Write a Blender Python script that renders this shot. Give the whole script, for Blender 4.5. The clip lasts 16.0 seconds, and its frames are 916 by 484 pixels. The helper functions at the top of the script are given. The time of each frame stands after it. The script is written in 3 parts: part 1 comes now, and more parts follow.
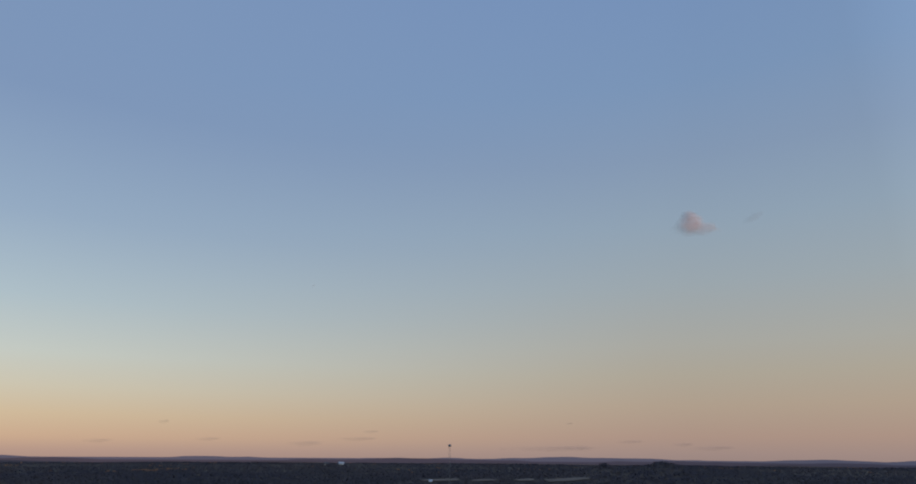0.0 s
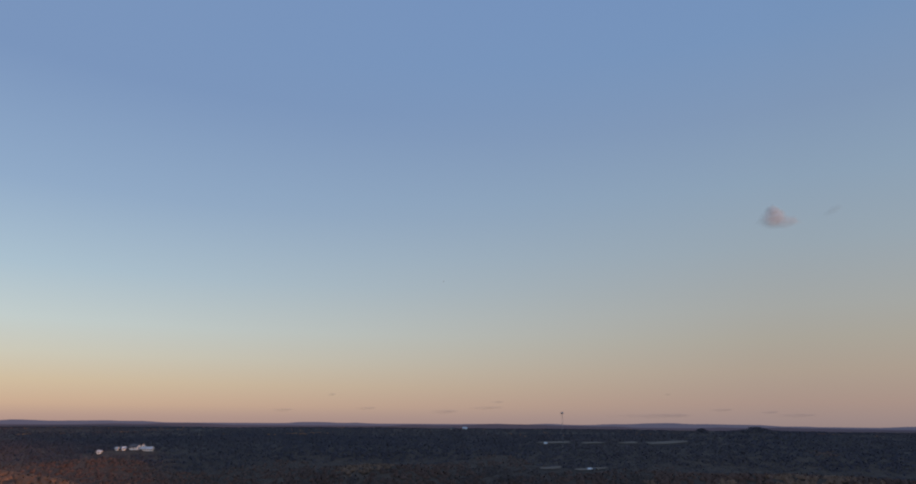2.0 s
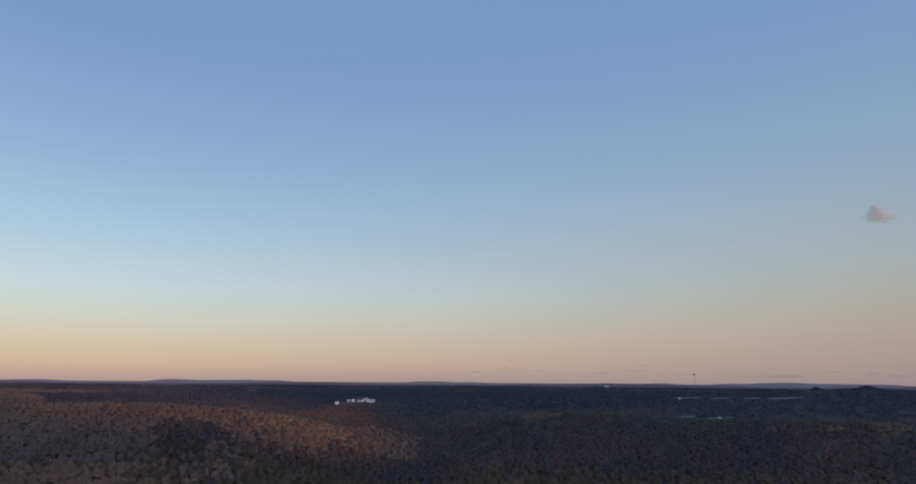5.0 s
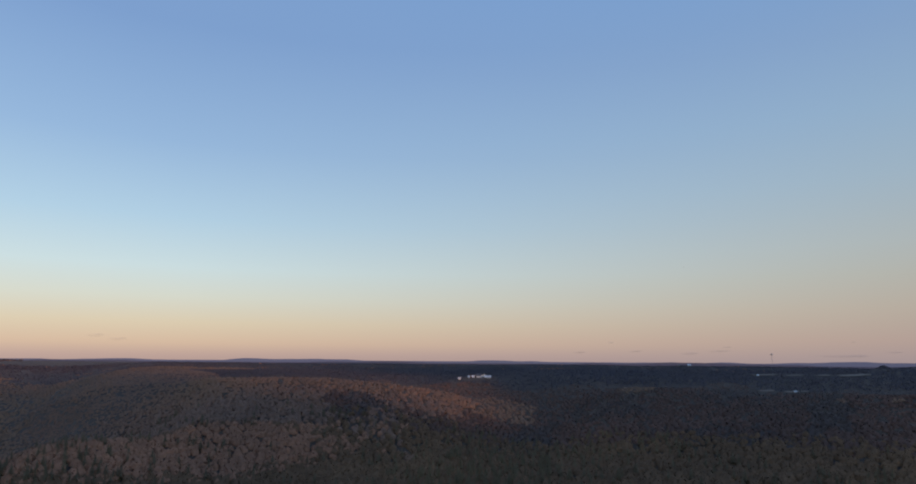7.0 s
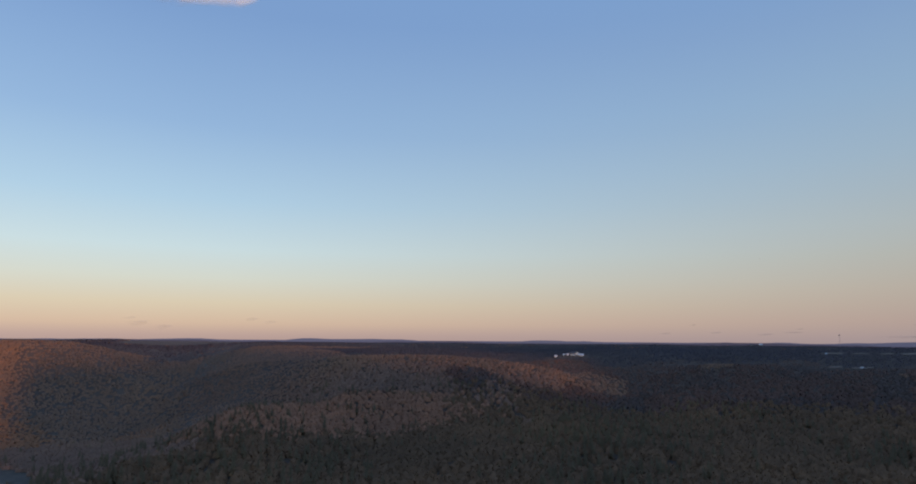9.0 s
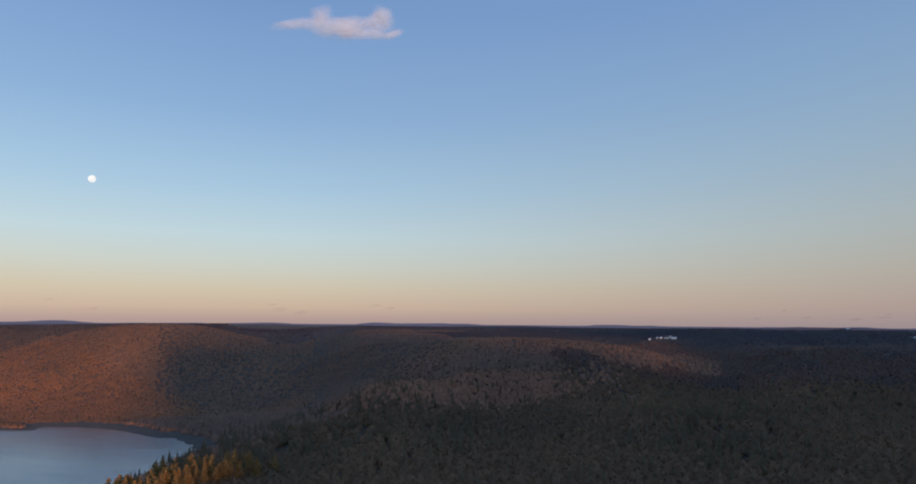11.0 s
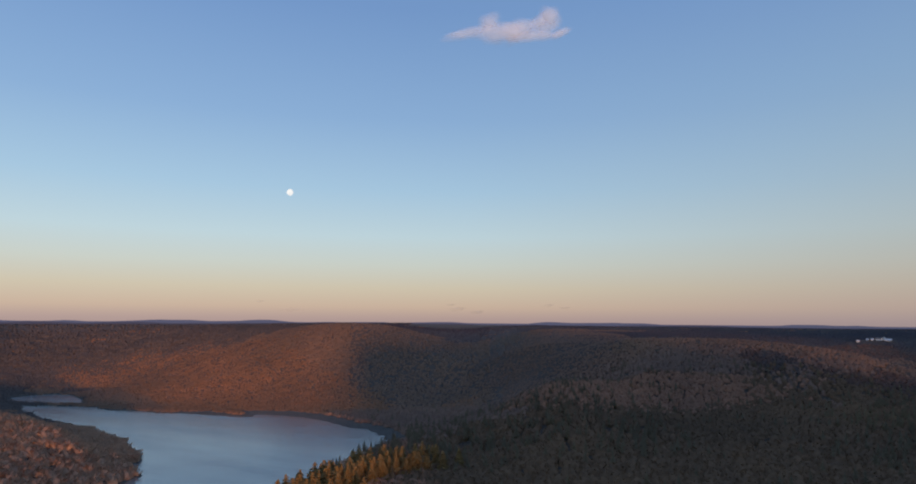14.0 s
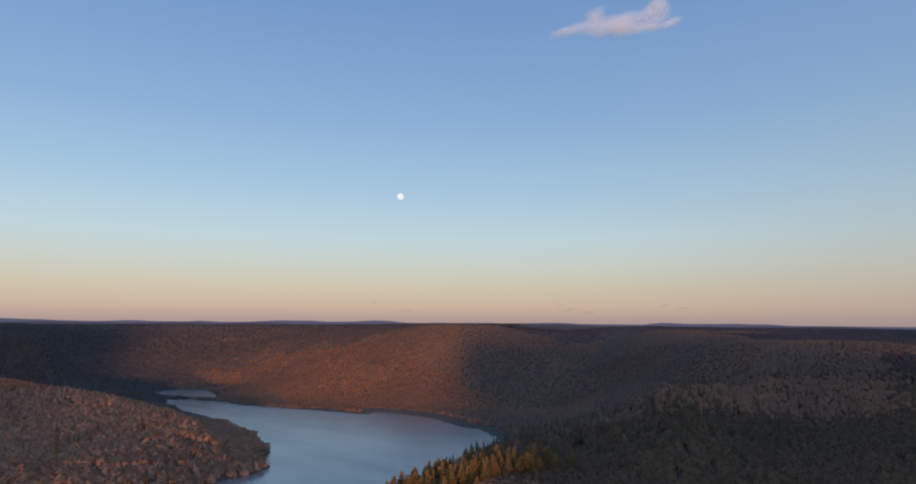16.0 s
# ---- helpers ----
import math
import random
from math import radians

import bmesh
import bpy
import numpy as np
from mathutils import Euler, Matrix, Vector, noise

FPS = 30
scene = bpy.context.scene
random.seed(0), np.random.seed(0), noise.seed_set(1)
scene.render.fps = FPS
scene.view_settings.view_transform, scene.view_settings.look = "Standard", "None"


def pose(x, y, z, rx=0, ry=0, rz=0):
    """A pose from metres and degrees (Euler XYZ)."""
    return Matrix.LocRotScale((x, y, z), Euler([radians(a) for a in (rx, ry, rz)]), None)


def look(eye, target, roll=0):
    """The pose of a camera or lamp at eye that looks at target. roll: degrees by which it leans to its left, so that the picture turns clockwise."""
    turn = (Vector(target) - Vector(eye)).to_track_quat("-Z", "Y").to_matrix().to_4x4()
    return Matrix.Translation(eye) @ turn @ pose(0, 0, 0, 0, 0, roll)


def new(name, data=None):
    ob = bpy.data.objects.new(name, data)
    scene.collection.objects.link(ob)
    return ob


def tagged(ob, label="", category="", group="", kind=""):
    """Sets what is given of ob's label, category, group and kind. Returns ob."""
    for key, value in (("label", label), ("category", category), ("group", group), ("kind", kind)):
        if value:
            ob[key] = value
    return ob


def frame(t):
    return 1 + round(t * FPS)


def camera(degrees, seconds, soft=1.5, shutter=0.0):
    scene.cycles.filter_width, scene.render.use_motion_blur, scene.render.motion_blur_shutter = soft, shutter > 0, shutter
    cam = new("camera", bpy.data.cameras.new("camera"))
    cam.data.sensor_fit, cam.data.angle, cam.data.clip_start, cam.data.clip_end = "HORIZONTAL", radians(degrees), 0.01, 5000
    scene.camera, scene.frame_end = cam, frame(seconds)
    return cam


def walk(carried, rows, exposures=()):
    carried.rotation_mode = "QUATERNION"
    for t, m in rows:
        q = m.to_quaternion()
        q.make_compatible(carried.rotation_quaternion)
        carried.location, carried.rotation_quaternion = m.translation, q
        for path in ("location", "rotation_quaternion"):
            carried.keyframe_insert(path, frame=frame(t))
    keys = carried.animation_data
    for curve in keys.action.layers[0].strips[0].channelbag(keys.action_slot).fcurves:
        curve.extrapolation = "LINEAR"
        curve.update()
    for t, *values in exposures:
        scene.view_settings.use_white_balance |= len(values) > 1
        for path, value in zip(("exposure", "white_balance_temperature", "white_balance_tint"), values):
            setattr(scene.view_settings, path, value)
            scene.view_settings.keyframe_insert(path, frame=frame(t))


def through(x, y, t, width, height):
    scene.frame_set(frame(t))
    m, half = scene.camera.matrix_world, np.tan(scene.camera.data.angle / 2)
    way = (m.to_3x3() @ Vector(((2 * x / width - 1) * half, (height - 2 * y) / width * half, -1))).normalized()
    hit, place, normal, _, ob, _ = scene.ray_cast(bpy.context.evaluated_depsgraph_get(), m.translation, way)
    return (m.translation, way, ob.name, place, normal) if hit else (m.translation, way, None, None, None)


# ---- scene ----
# The camera: one lens, a slow turn to the left while it draws back over the woods.
cam = camera(69.45, 16.0, soft=1.95)
LEVEL = 80.0
DRIFT = radians(20.97)
# seconds, metres still to draw back, heading and rise in degrees
PATH = [
    (0.0, 332.3, 13.02, 17.79), (0.5, 321.6, 10.82, 17.05), (1.0, 311.3, 8.74, 16.35), (1.5, 301.2, 6.67, 15.66),
    (2.0, 290.8, 4.90, 15.04), (2.5, 279.8, 3.19, 14.44), (3.0, 268.1, 1.56, 13.84), (3.5, 255.5, 0.01, 13.28),
    (4.0, 241.8, -1.50, 12.71), (4.5, 227, -2.88, 12.16), (5.0, 211, -4.14, 11.66), (5.5, 194, -5.38, 11.18),
    (6.0, 176.1, -6.61, 10.71), (6.5, 157.4, -7.81, 10.28), (7.0, 138.1, -8.95, 9.88), (7.5, 118.7, -10.01, 9.54),
    (8.0, 99.3, -10.99, 9.19), (8.5, 80.5, -11.96, 8.64), (9.0, 62.7, -12.92, 8.17), (9.5, 45.5, -13.92, 7.75),
    (10.0, 28, -15.04, 7.36), (10.5, 12.5, -16.37, 7.03), (11.0, 2.5, -18.01, 6.80), (11.5, 0, -20.04, 6.66),
    (12.0, 0, -22.44, 6.66), (12.5, 0, -24.82, 6.66), (13.0, 0, -27.27, 6.66), (13.5, 0, -30.26, 6.66),
    (14.0, 0, -32.81, 6.66), (14.5, 0, -35.22, 6.66), (15.0, 0, -37.63, 6.66), (15.5, 0, -39.96, 6.66),
    (16.0, 0, -42.24, 6.66),
]


def bearing(az, el=0.0):
    a, e = radians(az), radians(el)
    return Vector((math.sin(a) * math.cos(e), math.cos(a) * math.cos(e), math.sin(e)))


rows = []
for t, back, yaw, rise in PATH:
    eye = Vector((back * math.sin(DRIFT), back * math.cos(DRIFT), LEVEL))
    rows.append((t, look(eye, eye + 100 * bearing(yaw, rise), 0.4)))
walk(cam, rows, exposures=[(0.0, -0.03, 7850, 15), (2.0, -0.06, 7350, 15), (4.2, -0.07, 6850, 13), (5.0, 0.04, 6800, 12), (7.5, 0.15, 6850, 11), (9.0, 0.13, 6750, 11),
                           (12.0, -0.03, 6450, 10), (16.0, -0.04, 6450, 10)])

# ---- world and sun ----
SUN_AZ, SUN_EL = 130.0, 4.5


def srgb(r, g, b):
    return tuple(((c / 255 + 0.055) / 1.055) ** 2.4 if c > 10 else c / 255 / 12.92 for c in (r, g, b)) + (1.0,)


world = bpy.data.worlds.new("world")
scene.world = world
world.use_nodes = True
wn, wl = world.node_tree.nodes, world.node_tree.links
wn.clear()
w_out, w_bg = wn.new("ShaderNodeOutputWorld"), wn.new("ShaderNodeBackground")
w_sky = wn.new("ShaderNodeTexSky")
w_sky.sky_type, w_sky.sun_disc = "NISHITA", False
w_sky.sun_elevation, w_sky.sun_rotation = radians(SUN_EL), radians(SUN_AZ)
w_sky.altitude, w_sky.air_density, w_sky.dust_density = 300, 1.0, 1.0
w_dim = wn.new("ShaderNodeVectorMath")
w_dim.operation = "SCALE"
w_dim.inputs["Scale"].default_value = 0.1
w_co, w_sep, w_ramp, w_mix = (wn.new("ShaderNodeTexCoord"), wn.new("ShaderNodeSeparateXYZ"),
                              wn.new("ShaderNodeValToRGB"), wn.new("ShaderNodeMix"))
w_mix.data_type = "RGBA"
w_mix.inputs["Factor"].default_value = 0.12
# anti-twilight sky: rose over the horizon, cream, pale blue, then blue; the bands stand higher towards the east
SKY_WEST = ((-4, 130, 115, 118), (0.0, 178, 155, 152), (1.0, 200, 177, 160), (2.6, 204, 193, 174), (4.6, 199, 205, 199),
            (7.0, 189, 210, 219), (11.0, 165, 197, 222), (17.0, 139, 174, 214), (26.0, 116, 152, 202),
            (40.0, 116, 152, 202), (89.0, 110, 142, 192))
SKY_EAST = ((-4, 120, 108, 116), (0.0, 171, 157, 162), (1.4, 183, 165, 163), (3.8, 187, 178, 171), (6.2, 184, 186, 182), (8.6, 179, 190, 195),
            (13.5, 164, 189, 210), (18.5, 151, 184, 217), (24.0, 138, 173, 217), (30.0, 127, 169, 222), (38.0, 122, 165, 224), (89.0, 112, 148, 198))
w_east = wn.new("ShaderNodeValToRGB")
for node, sky in ((w_ramp, SKY_WEST), (w_east, SKY_EAST)):
    ramp = node.color_ramp
    while len(ramp.elements) < len(sky):
        ramp.elements.new(0.5)
    for e, (el, r, g, b) in zip(ramp.elements, sky):
        e.position = (math.sin(radians(el)) + 0.1) / 1.1
    for e, (el, r, g, b) in zip(ramp.elements, sky):
        e.color = srgb(r, g, b)
w_map = wn.new("ShaderNodeMapRange")
w_map.inputs["From Min"].default_value, w_map.inputs["From Max"].default_value = -0.1, 1.0
wl.new(w_co.outputs["Generated"], w_sep.inputs[0])
wl.new(w_sep.outputs["Z"], w_map.inputs["Value"])
wl.new(w_sky.outputs["Color"], w_dim.inputs[0])
w_turn, w_both, w_facing = wn.new("ShaderNodeMapRange"), wn.new("ShaderNodeMix"), wn.new("ShaderNodeVectorMath")
w_facing.operation, w_both.data_type = "DOT_PRODUCT", "RGBA"
w_facing.inputs[1].default_value = bearing(-75.0)
w_turn.inputs["From Min"].default_value, w_turn.inputs["From Max"].default_value = -0.25, 0.72
wl.new(w_co.outputs["Generated"], w_facing.inputs[0])
wl.new(w_facing.outputs["Value"], w_turn.inputs["Value"])
wl.new(w_turn.outputs["Result"], w_both.inputs["Factor"])
for node in (w_ramp, w_east):
    wl.new(w_map.outputs["Result"], node.inputs["Fac"])
wl.new(w_east.outputs["Color"], w_both.inputs["A"])
wl.new(w_ramp.outputs["Color"], w_both.inputs["B"])
wl.new(w_both.outputs["Result"], w_mix.inputs["A"])
wl.new(w_dim.outputs["Vector"], w_mix.inputs["B"])
# a little lighter towards the north-west, darker towards the east
w_dot, w_side, w_tone = wn.new("ShaderNodeVectorMath"), wn.new("ShaderNodeMapRange"), wn.new("ShaderNodeVectorMath")
w_dot.operation, w_tone.operation = "DOT_PRODUCT", "SCALE"
w_dot.inputs[1].default_value = bearing(-75.0)
w_side.inputs["From Min"].default_value, w_side.inputs["From Max"].default_value = -0.3, 1.0
w_side.inputs["To Min"].default_value, w_side.inputs["To Max"].default_value = 0.85, 1.12
wl.new(w_co.outputs["Generated"], w_dot.inputs[0])
wl.new(w_dot.outputs["Value"], w_side.inputs["Value"])
wl.new(w_mix.outputs["Result"], w_tone.inputs[0])
wl.new(w_side.outputs["Result"], w_tone.inputs["Scale"])
# and much brighter round the setting sun
w_dot2, w_glow, w_tone2 = wn.new("ShaderNodeVectorMath"), wn.new("ShaderNodeMapRange"), wn.new("ShaderNodeVectorMath")
w_dot2.operation, w_tone2.operation = "DOT_PRODUCT", "SCALE"
w_dot2.inputs[1].default_value = bearing(SUN_AZ, SUN_EL)
w_glow.inputs["From Min"].default_value, w_glow.inputs["From Max"].default_value = 0.15, 1.0
w_glow.inputs["To Min"].default_value, w_glow.inputs["To Max"].default_value = 1.0, 2.3
wl.new(w_co.outputs["Generated"], w_dot2.inputs[0])
wl.new(w_dot2.outputs["Value"], w_glow.inputs["Value"])
wl.new(w_tone.outputs["Vector"], w_tone2.inputs[0])
wl.new(w_glow.outputs["Result"], w_tone2.inputs["Scale"])
wl.new(w_tone2.outputs["Vector"], w_bg.inputs["Color"])
wl.new(w_bg.outputs["Background"], w_out.inputs["Surface"])
w_bg.inputs["Strength"].default_value = 1.0

sun = new("sun", bpy.data.lights.new("sun", "SUN"))
sun.data.energy, sun.data.angle, sun.data.color = 4.9, radians(2.0), (1.0, 0.48, 0.23)
sun.matrix_world = look(500 * bearing(SUN_AZ, SUN_EL), (0, 0, 0))


# ---- materials ----
def material(name, rough=0.9, metal=0.0):
    m = bpy.data.materials.new(name)
    m.use_nodes = True
    b = m.node_tree.nodes["Principled BSDF"]
    b.inputs["Roughness"].default_value, b.inputs["Metallic"].default_value = rough, metal
    b.inputs["Specular IOR Level"].default_value = 0.25
    return m, m.node_tree.nodes, m.node_tree.links, b


def noise_ramp(n, l, scale, stops, detail=4.0, coords=None):
    tex, rmp = n.new("ShaderNodeTexNoise"), n.new("ShaderNodeValToRGB")
    tex.inputs["Scale"].default_value, tex.inputs["Detail"].default_value = scale, detail
    co = n.new("ShaderNodeTexCoord")
    l.new(co.outputs["Object"], tex.inputs["Vector"])
    while len(rmp.color_ramp.elements) < len(stops):
        rmp.color_ramp.elements.new(0.5)
    for e, (p, c) in zip(rmp.color_ramp.elements, stops):
        e.position = p
    for e, (p, c) in zip(rmp.color_ramp.elements, stops):
        e.color = (*c, 1)
    l.new(tex.outputs["Fac"], rmp.inputs["Fac"])
    return rmp.outputs["Color"]


def blend(n, l, kind, fac, a, b):
    mx = n.new("ShaderNodeMix")
    mx.data_type, mx.blend_type = "RGBA", kind
    for sock, v in (("Factor", fac), ("A", a), ("B", b)):
        if hasattr(v, "is_output"):
            l.new(v, mx.inputs[sock])
        else:
            mx.inputs[sock].default_value = v
    return mx.outputs["Result"]


def relief(n, l, b, scale, strength, distance):
    tex, bump = n.new("ShaderNodeTexNoise"), n.new("ShaderNodeBump")
    co = n.new("ShaderNodeTexCoord")
    tex.inputs["Scale"].default_value, tex.inputs["Detail"].default_value = scale, 6
    bump.inputs["Strength"].default_value, bump.inputs["Distance"].default_value = strength, distance
    l.new(co.outputs["Object"], tex.inputs["Vector"])
    l.new(tex.outputs["Fac"], bump.inputs["Height"])
    l.new(bump.outputs["Normal"], b.inputs["Normal"])


def foliage(name, stops, spread=0.12, through=0.5):
    """Twigs or needles: stands of another colour, trees of another colour, and twig by twig; light passes in part."""
    m, n, l, b = material(name, 0.85)
    stand = noise_ramp(n, l, 0.011, stops, 3)
    tree = noise_ramp(n, l, 0.13, ((0.3, (0.88, 0.88, 0.89)), (0.7, (1.12, 1.11, 1.1))), 2)
    geo, rnd = n.new("ShaderNodeNewGeometry"), n.new("ShaderNodeMapRange")
    rnd.inputs["To Min"].default_value, rnd.inputs["To Max"].default_value = 1 - spread, 1 + spread
    l.new(geo.outputs["Random Per Island"], rnd.inputs["Value"])
    c = blend(n, l, "MULTIPLY", 1.0, stand, tree)
    c = blend(n, l, "MULTIPLY", 1.0, c, rnd.outputs["Result"])
    l.new(c, b.inputs["Base Color"])
    thin, mx = n.new("ShaderNodeBsdfTranslucent"), n.new("ShaderNodeMixShader")
    l.new(c, thin.inputs["Color"])
    mx.inputs["Fac"].default_value = through
    l.new(b.outputs["BSDF"], mx.inputs[1])
    l.new(thin.outputs["BSDF"], mx.inputs[2])
    l.new(mx.outputs["Shader"], n["Material Output"].inputs["Surface"])
    return m


# twig colour raised for the sunlit peninsula
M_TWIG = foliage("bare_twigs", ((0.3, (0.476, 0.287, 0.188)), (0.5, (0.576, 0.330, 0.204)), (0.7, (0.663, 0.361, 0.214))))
# the same twigs darkened: shade of the near woods put into colour
M_TWIG_DARK = foliage("shade_toned_twigs", ((0.3, (0.193, 0.116, 0.067)), (0.5, (0.233, 0.135, 0.076)), (0.7, (0.274, 0.155, 0.082))))
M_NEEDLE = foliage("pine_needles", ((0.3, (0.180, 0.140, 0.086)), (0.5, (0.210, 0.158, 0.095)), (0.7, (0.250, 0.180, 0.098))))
# warm light on the hill put into a brighter reddish twig colour
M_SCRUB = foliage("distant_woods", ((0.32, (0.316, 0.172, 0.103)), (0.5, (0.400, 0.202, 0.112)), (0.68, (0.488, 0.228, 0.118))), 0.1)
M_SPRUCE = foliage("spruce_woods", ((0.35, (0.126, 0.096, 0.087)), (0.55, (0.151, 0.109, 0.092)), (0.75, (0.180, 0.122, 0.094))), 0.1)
# haze and shade over the far woods put into these two colours
M_HAZE_NAVY = foliage("haze_toned_woods", ((0.35, (0.094, 0.082, 0.097)), (0.55, (0.110, 0.092, 0.100)), (0.75, (0.131, 0.102, 0.102))), 0.08)
M_HAZE_SHADE = foliage("haze_shade_toned_woods", ((0.35, (0.162, 0.130, 0.114)), (0.55, (0.178, 0.137, 0.118)), (0.75, (0.196, 0.145, 0.120))), 0.08)
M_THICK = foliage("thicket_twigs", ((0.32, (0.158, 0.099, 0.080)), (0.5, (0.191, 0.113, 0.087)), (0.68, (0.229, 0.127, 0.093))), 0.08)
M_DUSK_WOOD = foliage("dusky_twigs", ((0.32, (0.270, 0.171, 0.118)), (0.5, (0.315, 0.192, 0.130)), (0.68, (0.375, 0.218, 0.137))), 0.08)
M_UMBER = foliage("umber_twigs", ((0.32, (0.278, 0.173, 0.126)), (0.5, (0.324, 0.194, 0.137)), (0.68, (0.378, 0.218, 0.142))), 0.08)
# sunlight on the slope put into a brighter, redder twig colour
M_SUN_TONED = foliage("sun_toned_twigs", ((0.3, (0.360, 0.190, 0.120)), (0.5, (0.430, 0.218, 0.132)), (0.7, (0.500, 0.242, 0.140))))
# low sun's gold put into the needle colour of the ridge pines
M_GOLD = foliage("needles_toned_sunlit", ((0.3, (0.276, 0.183, 0.073)), (0.5, (0.359, 0.232, 0.089)), (0.7, (0.414, 0.252, 0.093))))


def earth():
    m, n, l, b = material("leaf_litter", 0.95)
    litter = noise_ramp(n, l, 0.02, ((0.3, (0.062, 0.047, 0.040)), (0.55, (0.078, 0.057, 0.046)), (0.75, (0.095, 0.066, 0.050))), 8)
    fine = noise_ramp(n, l, 0.6, ((0.3, (0.75, 0.75, 0.75)), (0.7, (1.25, 1.22, 1.2))), 6)
    c = blend(n, l, "MULTIPLY", 1.0, litter, fine)
    mud = noise_ramp(n, l, 0.25, ((0.3, (0.055, 0.046, 0.040)), (0.7, (0.095, 0.079, 0.067))), 6)
    geo, sep, mr = n.new("ShaderNodeNewGeometry"), n.new("ShaderNodeSeparateXYZ"), n.new("ShaderNodeMapRange")
    l.new(geo.outputs["Position"], sep.inputs[0])
    l.new(sep.outputs["Z"], mr.inputs["Value"])
    mr.inputs["From Min"].default_value, mr.inputs["From Max"].default_value = 1.6, 2.4
    l.new(blend(n, l, "MIX", mr.outputs["Result"], mud, c), b.inputs["Base Color"])
    relief(n, l, b, 0.5, 0.7, 1.0)
    return m


def lake_water():
    m, n, l, b = material("lake_water", 0.22)
    b.inputs["Base Color"].default_value = (0.15, 0.16, 0.16, 1)
    b.inputs["Specular IOR Level"].default_value = 1.0
    relief(n, l, b, 0.5, 0.25, 0.3)
    # slicks and light wind on the water
    co, mp, tex, mr = n.new("ShaderNodeTexCoord"), n.new("ShaderNodeMapping"), n.new("ShaderNodeTexNoise"), n.new("ShaderNodeMapRange")
    mp.inputs["Scale"].default_value = (0.008, 0.03, 1)
    mp.inputs["Rotation"].default_value = (0, 0, radians(-38))
    tex.inputs["Scale"].default_value, tex.inputs["Detail"].default_value = 1.0, 5
    mr.inputs["From Min"].default_value, mr.inputs["From Max"].default_value = 0.35, 0.68
    mr.inputs["To Min"].default_value, mr.inputs["To Max"].default_value = 0.12, 0.26
    l.new(co.outputs["Object"], mp.inputs["Vector"])
    l.new(mp.outputs["Vector"], tex.inputs["Vector"])
    l.new(tex.outputs["Fac"], mr.inputs["Value"])
    l.new(mr.outputs["Result"], b.inputs["Roughness"])
    return m


def plain(name, colour, rough=0.7, metal=0.0, scale=0.8, spread=0.18):
    m, n, l, b = material(name, rough, metal)
    lo, hi = [tuple(c * k for c in colour) for k in (1 - spread, 1 + spread)]
    l.new(noise_ramp(n, l, scale, ((0.3, lo), (0.7, hi)), 6), b.inputs["Base Color"])
    return m


M_EARTH, M_WATER = earth(), lake_water()
M_BARK = plain("bark", (0.11, 0.09, 0.075), 0.9)
M_FIELD = plain("dry_grass", (0.165, 0.125, 0.10), 0.95, scale=0.06)
M_WHITE = plain("white_boards", (0.78, 0.78, 0.76), 0.6)
M_ROOF = plain("grey_roof", (0.50, 0.52, 0.55), 0.5)
M_DARKROOF = plain("dark_roof", (0.10, 0.10, 0.11), 0.7)
M_GLASS = plain("dark_glass", (0.03, 0.035, 0.045), 0.15)
M_STEEL = plain("weathered_steel", (0.22, 0.22, 0.23), 0.6, 0.4)


# ---- the lie of the land ----
def smooth(v, a, b):
    u = np.clip((v - a) / (b - a), 0, 1)
    return u * u * (3 - 2 * u)


def wave(x, y, size, seed):
    """Smooth uneven rise and fall between about -1 and 1."""
    rng, out = np.random.default_rng(seed), 0
    for k in range(7):
        a, ph, f = rng.uniform(0, 6.28), rng.uniform(0, 6.28), rng.uniform(0.6, 1.5)
        out = out + np.sin((x * math.cos(a) + y * math.sin(a)) * 6.28 * f / size + ph)
    return out / 3.5


def bell(x, y, cx, cy, along, across, turn):
    """A rounded hill: its long way lies at turn degrees from north."""
    a = radians(turn)
    dx, dy = x - cx, y - cy
    u, v = dx * math.sin(a) + dy * math.cos(a), dx * math.cos(a) - dy * math.sin(a)
    return np.exp(-(u / along) ** 2 - (v / across) ** 2)


# unseen hills added towards the sun: heights across the light, set to shape it
RIM_AT = (-340, -305, -284, -241, -200, -168, -146, -128, -106, -85, -65, -45, -20, 0, 30, 60, 76, 86, 98, 112, 280, 300, 316, 345, 363, 376, 390, 405, 415, 424, 434, 900)
RIM_HIGH = (230, 222, 138, 136, 124, 110, 100, 98, 102, 106, 107.5, 107, 100, 97, 97, 100, 108, 132, 164, 192, 192, 178, 174, 168, 160, 157, 152, 148, 145, 168, 192, 204)
LAKE = [(-252, 60, 52), (-258, 150, 44), (-280, 228, 44), (-340, 302, 77), (-404, 323, 72), (-440, 312, 55), (-490, 308, 43), (-580, 300, 26),
        (-640, 318, 24), (-705, 340, 26)]


